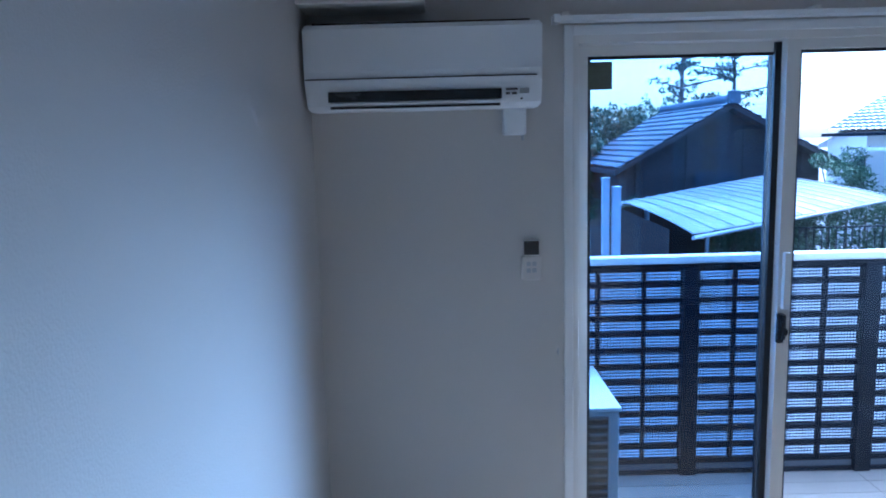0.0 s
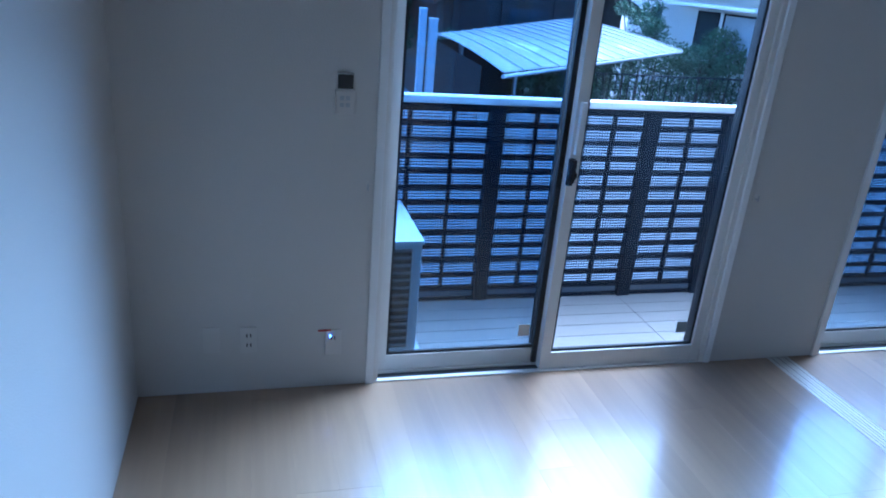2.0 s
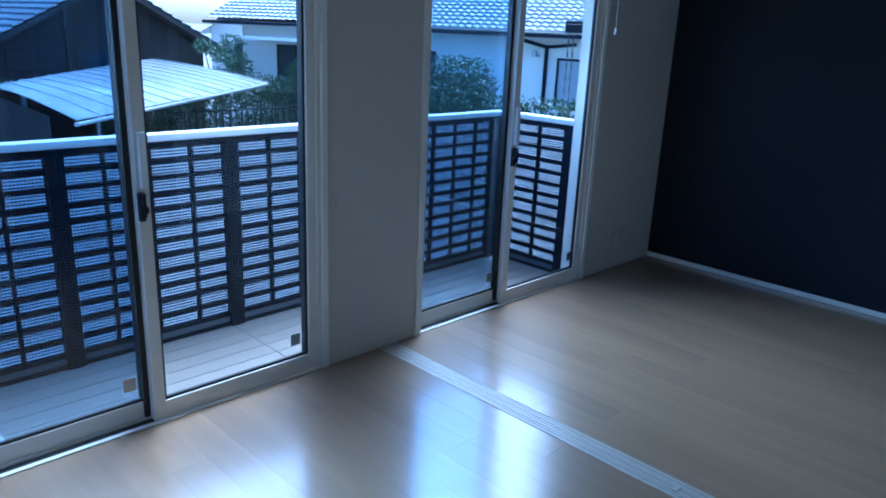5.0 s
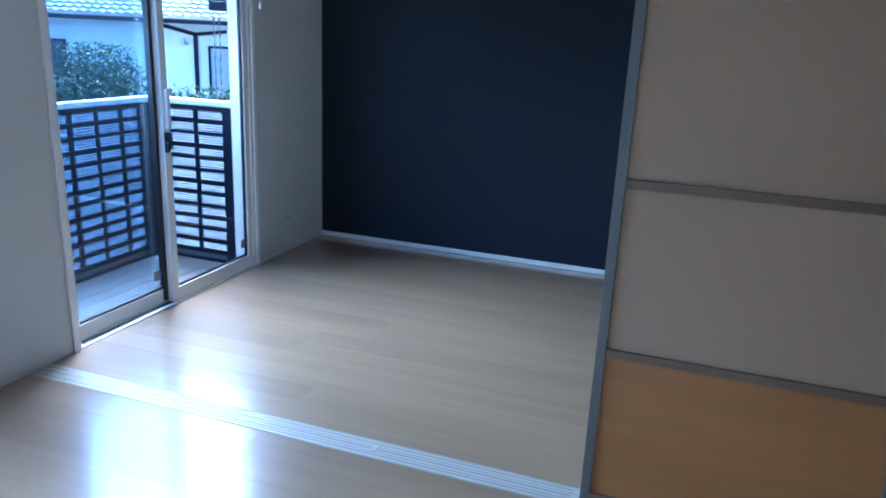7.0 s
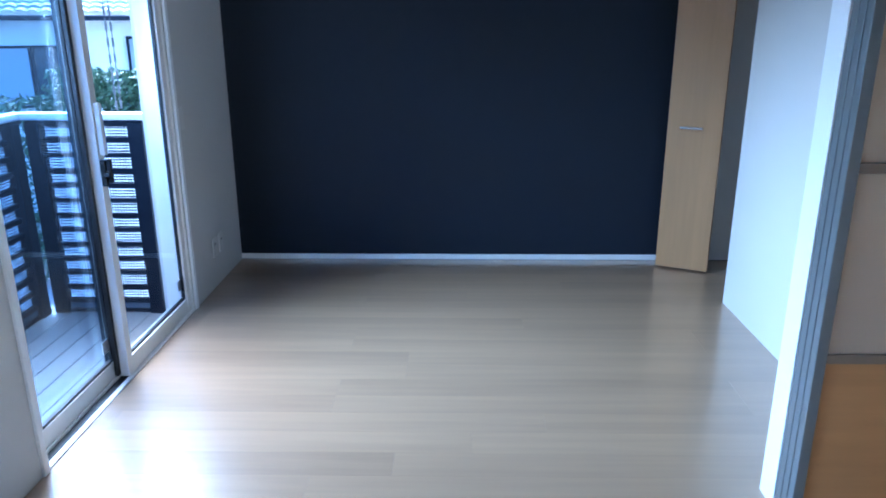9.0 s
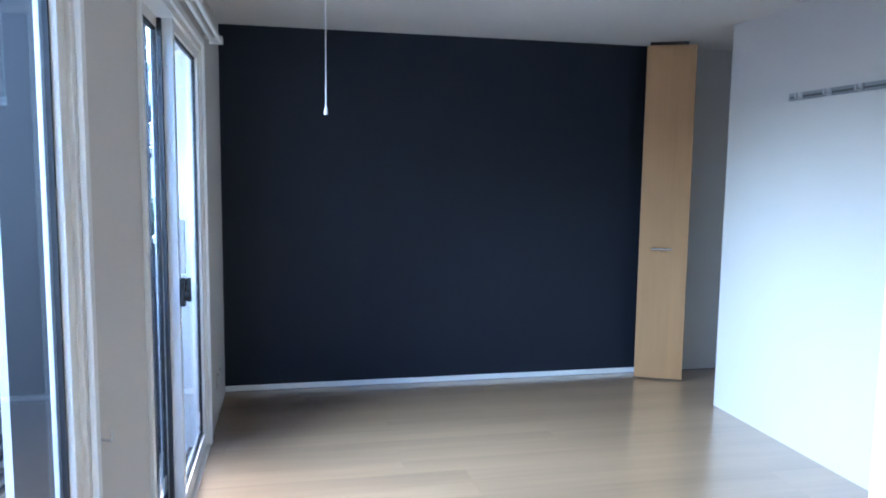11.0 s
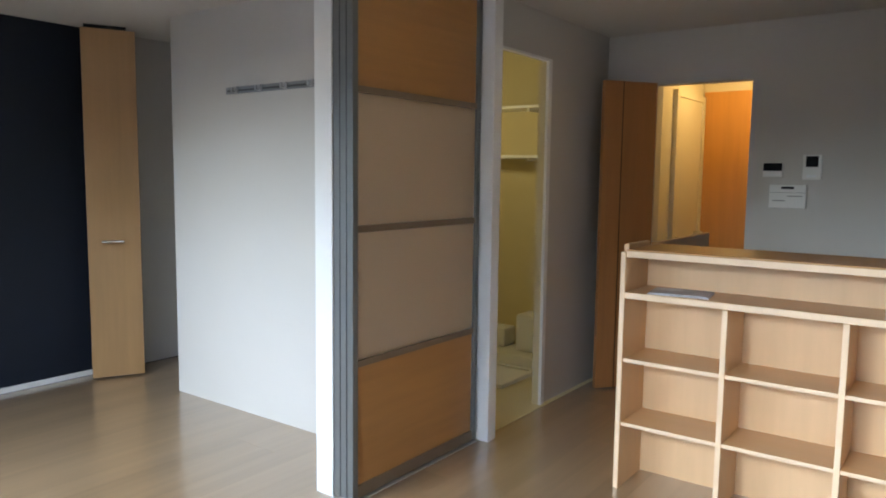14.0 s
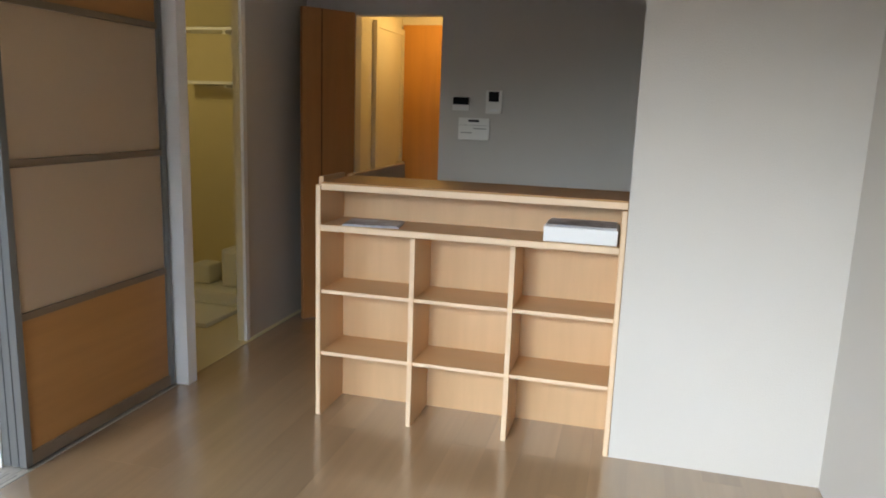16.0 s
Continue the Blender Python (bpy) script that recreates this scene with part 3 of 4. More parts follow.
for k in range(6):
    x = 4.45 - k * 0.21
    bm = bmesh.new()
    box(bm, x - 0.013, x + 0.013, -3.128, -3.112, 1.908, 1.944, bevel=0.004)
    box(bm, x - 0.006, x + 0.006, -3.114, -3.088, 1.910, 1.919, bevel=0.003)
    box(bm, x - 0.006, x + 0.006, -3.096, -3.086, 1.910, 1.936, bevel=0.003)
    part("hook", bm, HOOKM, hk)

# ---- ceiling fittings ----
l = thing("ceiling_socket", (4.19, -0.595, H), "white round ceiling lamp socket with bracket", "ceiling socket")
bm = tube(bmesh.new(), (4.19, -0.595, H - 0.025), (4.19, -0.595, H), 0.05, 24)
part("base", bm, PLASTIC, l)
part("bracket", boxes((4.16, 4.22, -0.63, -0.56, H - 0.15, H - 0.024), bevel=0.012), CREAM, l)
s = thing("smoke_detector", (4.54, -1.505, H), "small round white ceiling detector", "detector")
part("base", tube(bmesh.new(), (4.54, -1.505, H - 0.012), (4.54, -1.505, H), 0.05, 28), PLASTIC, s)
part("cap", tube(bmesh.new(), (4.54, -1.505, H - 0.03), (4.54, -1.505, H - 0.012), 0.03, 24, 0.042), PLASTIC, s)
pc = thing("pull_cord", (4.19, -0.595, 2.34), "thin white pull cord with small white knob", "pull cord")
part("cord", tube(bmesh.new(), (4.19, -0.595, 1.77), (4.19, -0.595, 2.275), 0.0022, 6), PLASTIC, pc)
part("knob", tube(bmesh.new(), (4.19, -0.595, 1.735), (4.19, -0.595, 1.77), 0.0085, 10, 0.005), PLASTIC, pc)

# ---- outside: ground and neighbours ----
GZ = -2.0
GROUND = mat("pale_gravel_yard", (0.27, 0.262, 0.25), 0.9, vary=0.4, scale=3, bump=0.5, bump_scale=40)
structure("ground", boxes((-400, 400, -400, 800, GZ - 0.4, GZ)), GROUND, "gravel yard and ground reaching the horizon", "ground")
structure("building_base", boxes((-1.2, 7.0, -7.2, 0.178, GZ, -0.16)), WALL, "lower storey of the building", "wall")
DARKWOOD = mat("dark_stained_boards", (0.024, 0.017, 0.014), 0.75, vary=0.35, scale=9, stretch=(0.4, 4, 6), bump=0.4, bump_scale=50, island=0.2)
TILE = mat("grey_roof_tile", (0.27, 0.29, 0.32), 0.42, vary=0.35, scale=4, bump=0.2, bump_scale=30)
STUCCO = mat("white_stucco", (0.78, 0.78, 0.75), 0.85, vary=0.1, scale=2, bump=0.4, bump_scale=60)
LEAF = mat("evergreen_leaf", (0.06, 0.11, 0.05), 0.6, vary=0.6, scale=3)
LEAF2 = mat("hedge_leaf", (0.055, 0.10, 0.042), 0.55, vary=0.5, scale=4)
PINE = mat("pine_needles", (0.03, 0.055, 0.03), 0.7, vary=0.4, scale=3)
BARK = mat("grey_bark", (0.10, 0.08, 0.065), 0.9, vary=0.3, scale=20, bump=0.5)
POLY = mat("carport_polycarbonate", (0.60, 0.62, 0.64), 0.25, vary=0.4, scale=1.2, stretch=(1, 0.4, 1))
WINDARK = mat("dark_window_pane", (0.03, 0.04, 0.05), 0.12, vary=0.2)
SHUTTER = mat("grey_shutter", (0.35, 0.38, 0.42), 0.5, vary=0.1)


def place(ob, m):
    """Puts a thing whose parts were made round the origin at the pose m."""
    for o in ob.children_recursive:
        o.matrix_parent_inverse = Matrix.Identity(4)
    ob.matrix_world = m
    return ob


OLDTILE = mat("old_dull_roof_tile", (0.085, 0.10, 0.125), 0.6, vary=0.55, scale=5, bump=0.3, bump_scale=30)


def tiles(width, run, rise, pitch=0.27, row=0.26, cover=TILE):
    """A sloping sheet of pan tiles: x across, y up the slope, lower edge of every row proud."""
    nc, nr = int(width / pitch), int(math.hypot(run, rise) / row)
    sub = 6
    xs = [width * k / (nc * sub) for k in range(nc * sub + 1)]
    wave = [0.035 * abs(math.sin(math.pi * k / sub)) ** 0.7 if k % sub else 0.0 for k in range(nc * sub + 1)]
    verts, faces = [], []
    for r in range(nr):
        for end in (0, 1):
            f = (r + end) / nr
            up = 0.045 if end == 0 else 0.0
            for x, w in zip(xs, wave):
                verts.append((x, run * f, rise * f + w + up))
    n = len(xs)
    for r in range(2 * nr - 1):
        for i in range(n - 1):
            a = r * n + i
            faces.append((a, a + 1, a + 1 + n, a + n))
    me = bpy.data.meshes.new("roof_tiles")
    me.from_pydata(verts, [], faces)
    me.materials.append(cover)
    return me


def mesh_part(name, me, parent, m=None, label=""):
    ob = new(name, me)
    ob.parent = parent
    if m is not None:
        ob.matrix_basis = m
    if label:
        ob["label"] = label
    return ob


def leaves(blobs, count, size, seed, material, name="crown", flat=0.0):
    """Loose small leaves spread near the skins of uneven clumps."""
    rg = np.random.default_rng(seed)
    vol = np.array([b[3] * b[4] * b[5] for b in blobs]) ** 0.67
    pick = rg.choice(len(blobs), count, p=vol / vol.sum())
    bl = np.array(blobs)[pick]
    d = rg.normal(size=(count, 3))
    d /= np.linalg.norm(d, axis=1)[:, None]
    rad = rg.uniform(0.55, 1.06, count)[:, None] ** 0.6
    wob = 1 + 0.16 * np.sin(d[:, :1] * 7 + bl[:, :1]) + 0.12 * np.sin(d[:, 2:] * 9 + bl[:, 1:2])
    c = bl[:, :3] + d * rad * wob * bl[:, 3:6]
    a = rg.normal(size=(count, 3))
    a /= np.linalg.norm(a, axis=1)[:, None]
    b = np.cross(a, rg.normal(size=(count, 3)))
    b /= np.linalg.norm(b, axis=1)[:, None]
    s = size * rg.uniform(0.6, 1.4, count)[:, None]
    v = np.stack([c - a * s, c + b * s * 0.45, c + a * s, c - b * s * 0.45], 1).reshape(-1, 3)
    me = bpy.data.meshes.new(name)
    me.from_pydata(v.tolist(), [], [(4 * k, 4 * k + 1, 4 * k + 2, 4 * k + 3) for k in range(count)])
    me.materials.append(material)
    return me


# dark timber storehouse with a tiled gable roof
sd_ = thing("storehouse", (0, 0, 0), "dark brown timber storehouse with grey tiled gable roof", "shed")
gw, ez, pz, dep = 2.48, 1.22, 2.58, 4.6
bm = bmesh.new()
pr = [(-gw, GZ), (gw, GZ), (gw, ez), (0, pz - 0.08), (-gw, ez)]
f0 = [bm.verts.new((x, 0, z)) for x, z in pr]
f1 = [bm.verts.new((x, dep, z)) for x, z in pr]
bm.faces.new(f0[::-1]), bm.faces.new(f1)
for i in range(5):
    bm.faces.new((f0[i], f0[(i + 1) % 5], f1[(i + 1) % 5], f1[i]))
part("wall", bm, DARKWOOD, sd_)
for k in range(17):
    z = GZ + 0.1 + 0.26 * k
    half = gw if z + 0.25 < ez else gw * (pz - 0.1 - z - 0.25) / (pz - ez)
    if half > 0.2:
        part("board", boxes((-half, half, -0.03, -0.004, z, z + 0.245), bevel=0.004), DARKWOOD, sd_)
for x in (-2.2, -0.9, 0.55, 1.9):
    top = pz - 0.15 - abs(x) / gw * (pz - ez)
    part("post", boxes((x - 0.06, x + 0.06, -0.07, -0.03, GZ, top)), DARKWOOD, sd_)
part("window", boxes((-0.75, 0.35, -0.09, -0.03, 0.25, 0.85), bevel=0.01), WINDARK, sd_, "dark boarded window")
for s in (-1, 1):
    run, rise = gw + 0.42, (pz - ez) * (gw + 0.42) / gw
    m = Matrix(((0, -s, 0, s * run), (1, 0, 0, -0.55), (0, 0, 1, pz - rise), (0, 0, 0, 1)))
    if s < 0:
        m = Matrix(((0, 1, 0, -run), (-1, 0, 0, dep + 0.5), (0, 0, 1, pz - rise), (0, 0, 0, 1)))
    mesh_part("roof_tiles", tiles(dep + 1.05, run, rise, cover=OLDTILE), sd_, m)
    bm = bmesh.new()
    q = [bm.verts.new(p) for p in ((s * run, -0.55, pz - rise - 0.02), (0, -0.55, pz - 0.02), (0, dep + 0.5, pz - 0.02), (s * run, dep + 0.5, pz - rise - 0.02))]
    q2 = [bm.verts.new(v.co - Vector((0, 0, 0.13))) for v in q]
    bm.faces.new(q), bm.faces.new(q2[::-1])
    for i in range(4):
        bm.faces.new((q[i], q[(i + 1) % 4], q2[(i + 1) % 4], q2[i]))
    part("roof_board", bm, DARKWOOD, sd_)
part("ridge", tube(bmesh.new(), (0, -0.6, pz + 0.07), (0, dep + 0.55, pz + 0.07), 0.13, 12), OLDTILE, sd_)
part("ridge_end", boxes((-0.16, 0.16, -0.68, -0.55, pz - 0.05, pz + 0.28), bevel=0.04), OLDTILE, sd_)
place(sd_, pose(7.70, 16.0, 0))

# carport with a shallow arched sheet roof
cp = thing("carport", (0, 0, 0), "grey carport with shallow arched translucent roof", "carport")
NC, LC, RC, FC = Vector((3.72, 6.56, 0)), Vector((3.86, 11.0, 0)), Vector((9.57, 11.77, 0)), Vector((8.4, 15.2, 0))


def on_roof(u, v):
    p = NC * (1 - u) * (1 - v) + RC * u * (1 - v) + LC * (1 - u) * v + FC * u * v
    p.z = 0.49 - 0.06 * u * (1 - v) + 0.06 * v + 0.22 * u * v + 0.05 * (1 - (2 * v - 1) ** 2)
    return p


bm = bmesh.new()
nu, nv = 14, 12
g = [[bm.verts.new(on_roof(i / nu, j / nv)) for j in range(nv + 1)] for i in range(nu + 1)]
for i in range(nu):
    for j in range(nv):
        bm.faces.new((g[i][j], g[i + 1][j], g[i + 1][j + 1], g[i][j + 1]))
bmesh.ops.solidify(bm, geom=bm.faces[:], thickness=0.012)
smooth(part("roof_sheet", bm, POLY, cp))
for i in range(0, nu + 1):
    bm = bmesh.new()
    for j in range(nv):
        tube(bm, on_roof(i / nu, j / nv) + Vector((0, 0, 0.02)), on_roof(i / nu, (j + 1) / nv) + Vector((0, 0, 0.012)), 0.010, 6)
    part("rib", bm, ALU, cp)
for a, b in (((0, 0), (1, 0)), ((0, 1), (1, 1))):
    part("edge_beam", tube(bmesh.new(), on_roof(*a) - Vector((0, 0, 0.05)), on_roof(*b) - Vector((0, 0, 0.03)), 0.028, 8), ALU, cp)
for u, v in ((0.12, 0.92), (0.5, 0.92), (0.9, 0.92)):
    p = on_roof(u, v)
    part("post", tube(bmesh.new(), (p.x, p.y, GZ), (p.x, p.y, p.z), 0.05, 10), ALU, cp)

# added dark sheet below the roof edge, stands in for the shade there
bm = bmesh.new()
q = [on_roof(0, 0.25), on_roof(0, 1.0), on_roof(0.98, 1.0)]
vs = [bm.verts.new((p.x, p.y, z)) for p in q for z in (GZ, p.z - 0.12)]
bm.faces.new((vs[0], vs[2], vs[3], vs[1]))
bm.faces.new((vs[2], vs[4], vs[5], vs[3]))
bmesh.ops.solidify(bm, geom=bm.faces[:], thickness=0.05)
part("back_screen", bm, DARKWOOD, cp, "added dark sheet standing in for the shade under the roof")

# slim posts beside the yard and a leaning pipe
for x, y, top, w in ((1.875, 4.5, 1.30, 0.022), (2.113, 4.5, 1.34, 0.034), (2.222, 4.5, 1.25, 0.038)):
    p = thing("gate_post", (x, y, GZ), "pale grey square steel post standing in the yard", "post", "gate posts")
    part("shaft", boxes((x - w, x + w, y - w, y + w, GZ, top), bevel=0.005), SHUTTER, p)
    part("cap", boxes((x - w - 0.006, x + w + 0.006, y - w - 0.006, y + w + 0.006, top, top + 0.02), bevel=0.004), SHUTTER, p)
p = thing("stair_roof", (1.95, 5.2, GZ), "blue-grey sloping sheet roof beside the posts", "roof")
bm = bmesh.new()
q = [bm.verts.new(c) for c in ((1.65, 4.8, 0.95), (1.65, 6.0, 0.95), (2.35, 6.0, -0.1), (2.35, 4.8, -0.1))]
bm.faces.new(q)
bmesh.ops.solidify(bm, geom=bm.faces[:], thickness=0.05)
part("sheet", bm, SHUTTER, p)
for y in (4.9, 5.9):
    part("leg", tube(bmesh.new(), (2.2, y, GZ), (2.2, y, 0.12), 0.03), ALU, p)

# white house with grey tiled roof
hc = thing("tiled_house", (0, 0, 0), "white single-storey house with grey tiled roof", "house")
part("wall", boxes((-2.2, 15, 0, 6.5, GZ, 1.62)), STUCCO, hc)
mesh_part("roof_tiles", tiles(18.4, 4.1, 1.95, 0.19, 0.19), hc, Matrix.Translation((-2.8, -0.75, 1.62)))
part("roof_board", boxes((-2.8, 15.6, -0.70, 6.5, 1.50, 1.60)), STUCCO, hc)
bm = bmesh.new()
q = [bm.verts.new(c) for c in ((-2.8, 3.35, 3.55), (15.6, 3.35, 3.55), (15.6, 7.2, 1.6), (-2.8, 7.2, 1.6))]
bm.faces.new(q)
part("roof_back", bm, TILE, hc)
for s in (-2.6, 15.4):
    bm = bmesh.new()
    bm.faces.new([bm.verts.new(c) for c in ((s, -0.6, 1.6), (s, 7.1, 1.6), (s, 3.35, 3.5))])
    part("gable", bm, STUCCO, hc)
part("gutter", boxes((-2.8, 15.6, -0.86, -0.74, 1.52, 1.60), bevel=0.01), BRONZE, hc)
part("ridge", tube(bmesh.new(), (-2.8, 3.35, 3.62), (15.6, 3.35, 3.62), 0.14, 10), TILE, hc)


def house_window(s0, s1, z0, z1, m):
    w = part("window", boxes((s0, s1, -0.05, -0.02, z0, z1)), m, hc)
    t = 0.05
    part("window_frame", boxes((s0 - t, s0, -0.07, -0.004, z0 - t, z1 + t), (s1, s1 + t, -0.07, -0.004, z0 - t, z1 + t), (s0, s1, -0.07, -0.004, z1, z1 + t), (s0, s1, -0.07, -0.004, z0 - t, z0)), BRONZE, w)


house_window(-0.9, -0.35, 0.0, 1.0, WINDARK)
house_window(-0.1, 1.0, 0.1, 1.0, SHUTTER)
house_window(3.3, 3.8, -0.2, 1.05, WINDARK)
house_window(6.95, 7.9, 0.05, 1.05, SHUTTER)
house_window(7.98, 8.5, 0.05, 1.05, WINDARK)
house_window(9.6, 10.6, 0.1, 1.2, SHUTTER)
part("awning", boxes((-1.4, 1.3, -0.9, 0.0, 1.16, 1.24)), STUCCO, hc)
part("downpipe", tube(tube(tube(bmesh.new(), (6.64, -0.06, GZ), (6.64, -0.06, 1.32), 0.045), (6.64, -0.06, 1.32), (6.15, -0.8, 1.5), 0.04), (6.64, -0.06, 1.32), (7.3, -0.06, 1.40), 0.035), BRONZE, hc)
part("wall_lamp", tube(boxes((6.34, 6.46, -0.06, 0.0, 1.10, 1.16)), (6.40, -0.14, 1.12), (6.40, -0.14, 1.24), 0.07, 12, 0.04), ALU, hc)
hm = Matrix.Translation((11.92, 13.66, 0.15)) @ Matrix.Rotation(math.atan2(-9.3, 3.0), 4, "Z")
place(hc, hm)

# white two-storey gable house farther off
hb = thing("white_gable_house", (0, 0, 0), "white gabled house with pale blue-grey roof", "house")
bm = bmesh.new()
pr = [(-2.6, GZ), (2.6, GZ), (2.6, 1.5), (0, 3.0), (-2.6, 1.5)]
f0 = [bm.verts.new((x, 0, z)) for x, z in pr]
f1 = [bm.verts.new((x, 8, z)) for x, z in pr]
bm.faces.new(f0[::-1]), bm.faces.new(f1)
for i in range(5):
    bm.faces.new((f0[i], f0[(i + 1) % 5], f1[(i + 1) % 5], f1[i]))
part("wall", bm, STUCCO, hb)
for s in (-1, 1):
    bm = bmesh.new()
    q = [bm.verts.new(c) for c in ((s * 3.1, -0.5, 1.22), (0, -0.5, 3.02), (0, 8.4, 3.02), (s * 3.1, 8.4, 1.22))]
    bm.faces.new(q)
    bmesh.ops.solidify(bm, geom=bm.faces[:], thickness=0.14)
    part("roof", bm, TILE, hb)
for x0, z0 in ((-1.7, 0.0), (0.7, 0.0)):
    w = part("window", boxes((x0, x0 + 0.9, -0.06, -0.01, z0, z0 + 0.9)), WINDARK, hb)
    part("window_frame", boxes((x0 - 0.06, x0, -0.08, -0.002, z0 - 0.06, z0 + 0.96), (x0 + 0.9, x0 + 0.96, -0.08, -0.002, z0 - 0.06, z0 + 0.96), (x0, x0 + 0.9, -0.08, -0.002, z0 + 0.9, z0 + 0.96), (x0, x0 + 0.9, -0.08, -0.002, z0 - 0.06, z0)), BRONZE, w)
place(hb, pose(16.2, 21.5, 0, 0, 0, -35))


# trees, hedges
def tree(name, x, y, top, blobs, count, size, material, seed, label, category="tree", trunk=0.12):
    t = thing(name, (x, y, GZ), label, category)
    bm = tube(bmesh.new(), (x, y, GZ), (x, y, top * 0.4 + GZ * 0.3), trunk, 9, trunk * 0.7)
    for b in blobs[:7]:
        tube(bm, (x, y, top * 0.3 + GZ * 0.4), (b[0], b[1], b[2]), trunk * 0.5, 6, trunk * 0.12)
    part("trunk", bm, BARK, t)
    mesh_part("crown", leaves(blobs, count, size, seed, material), t, t.matrix_world.inverted())
    return t


rg = random.Random(3)
for i, (x, y, w, top) in enumerate(((4.4, 20.5, 1.0, 2.5), (6.0, 22.0, 1.2, 3.0), (7.9, 23.5, 1.2, 3.2), (2.4, 21, 1.4, 2.5))):
    bl = [(x + rg.uniform(-w, w), y + rg.uniform(-0.8, 0.8), rg.uniform(-0.6, top - 0.5), rg.uniform(0.5, 0.9), rg.uniform(0.5, 0.9), rg.uniform(0.4, 0.7)) for k in range(12)]
    tree("evergreen_tree", x, y, top, bl, 9000, 0.07, LEAF, 10 + i, "dense dark evergreen tree behind the storehouse")
for i, (x, y, top) in enumerate(((10.2, 27.0, 6.0), (12.9, 28.5, 5.6))):
    bl = []
    for k in range(16):
        a = rg.uniform(0, 6.3)
        h = rg.uniform(2.8, top)
        d = rg.uniform(0.5, 2.3)
        bl.append((x + d * math.cos(a), y + d * math.sin(a), h, rg.uniform(0.35, 0.7), rg.uniform(0.35, 0.7), rg.uniform(0.10, 0.2)))
    p = thing("pine_tree", (x, y, GZ), "tall sparse pine tree with flat needle clumps", "tree", "pines")
    bm = tube(bmesh.new(), (x, y, GZ), (x, y, top), 0.16, 9, 0.05)
    for b in bl:
        tube(bm, (x, y, b[2] - 0.35), b[:3], 0.05, 6, 0.02)
    part("trunk", bm, BARK, p)
    mesh_part("crown", leaves(bl, 1500, 0.08, 40 + i, PINE), p, p.matrix_world.inverted())
# loosely branched small tree beside the storehouse
bl = [(9.9 + rg.uniform(-1.0, 1.0), 14.6 + rg.uniform(-0.5, 0.5), rg.uniform(0.2, 1.25), rg.uniform(0.25, 0.45), rg.uniform(0.25, 0.4), rg.uniform(0.15, 0.3)) for k in range(11)]
tree("garden_tree", 9.9, 14.6, 1.2, bl, 5200, 0.034, LEAF, 60, "small loosely branched garden tree", trunk=0.08)
bl = [(11.1 + rg.uniform(-0.7, 0.7), 13.2 + rg.uniform(-0.4, 0.4), rg.uniform(-0.6, 0.75), rg.uniform(0.25, 0.45), rg.uniform(0.25, 0.4), rg.uniform(0.2, 0.3)) for k in range(9)]
tree("garden_shrub", 11.1, 13.2, 0.6, bl, 4200, 0.034, LEAF, 61, "light green garden shrub by the white house", "shrub", trunk=0.05)
# clipped round bush before the white house
bl = [(10.9, 7.05, 0.72, 0.62, 0.72, 0.52), (10.75, 6.6, 0.55, 0.4, 0.4, 0.35), (11.0, 7.5, 0.5, 0.42, 0.42, 0.4), (10.8, 7.0, 0.25, 0.5, 0.6, 0.4)]
tree("round_bush", 10.9, 7.05, 0.9, bl, 13000, 0.032, LEAF2, 62, "rounded clipped dark green bush", "bush", trunk=0.08)


def hedge(a, b, top, thick, seed, label, count):
    a, b = Vector(a), Vector(b)
    t = thing("hedge", (*((a + b) / 2), GZ), label, "hedge", "hedges")
    n = int((b - a).length / 0.4)
    r2 = random.Random(seed)
    bl = []
    for k in range(n + 1):
        p = a.lerp(b, k / n)
        for z in np.arange(GZ + 0.3, top - 0.2, 0.45):
            bl.append((p.x + r2.uniform(-.1, .1), p.y + r2.uniform(-.1, .1), float(z) + r2.uniform(-.05, .05), thick, thick, 0.36))
        bl.append((p.x, p.y, top - 0.22 + r2.uniform(-.05, .05), thick, thick, 0.25))
    mesh_part("foliage", leaves(bl, int(count * 1.6), 0.042, seed, LEAF2), t, t.matrix_world.inverted())
    bm = bmesh.new()
    for k in range(n + 1):
        p = a.lerp(b, k / n)
        tube(bm, (p.x, p.y, GZ), (p.x, p.y, top - 0.35), 0.05, 6, 0.02)
    part("stems", bm, BARK, t)
    return t


hedge((4.6, 13.4), (13.0, 13.0), 0.36, 0.34, 70, "long clipped dark green hedge behind the carport", 24000)
hedge((9.9, 8.6), (11.0, 3.9), 0.66, 0.30, 71, "low clipped green hedge before the white house", 16000)
hedge((11.0, 3.6), (11.6, 1.4), 1.06, 0.34, 72, "tall clipped green hedge at the yard's end", 26000)
fn = thing("yard_fence", (9, 12.3, GZ), "thin dark metal yard fence before the hedge", "fence")
for k in range(30):
    x = 7.6 + k * 0.16
    part("picket", tube(bmesh.new(), (x, 12.3, GZ), (x, 12.3, -0.18), 0.010, 6), BRONZE, fn)
for z in (-0.2, -1.2):
    part("rail", tube(bmesh.new(), (7.5, 12.3, z), (12.4, 12.3, z), 0.018, 8), BRONZE, fn)

# laundry-pole holder on the outer wall
lh = thing("laundry_pole_holder", (5.1, 0.18, 1.78), "dark wall bracket with two hanging metal chains", "laundry holder")
part("bracket", boxes((5.03, 5.10, 0.18, 0.36, 1.745, 1.80), bevel=0.008), BRONZE, lh)
part("bracket", boxes((5.11, 5.19, 0.18, 0.42, 1.74, 1.825), bevel=0.008), BRONZE, lh)
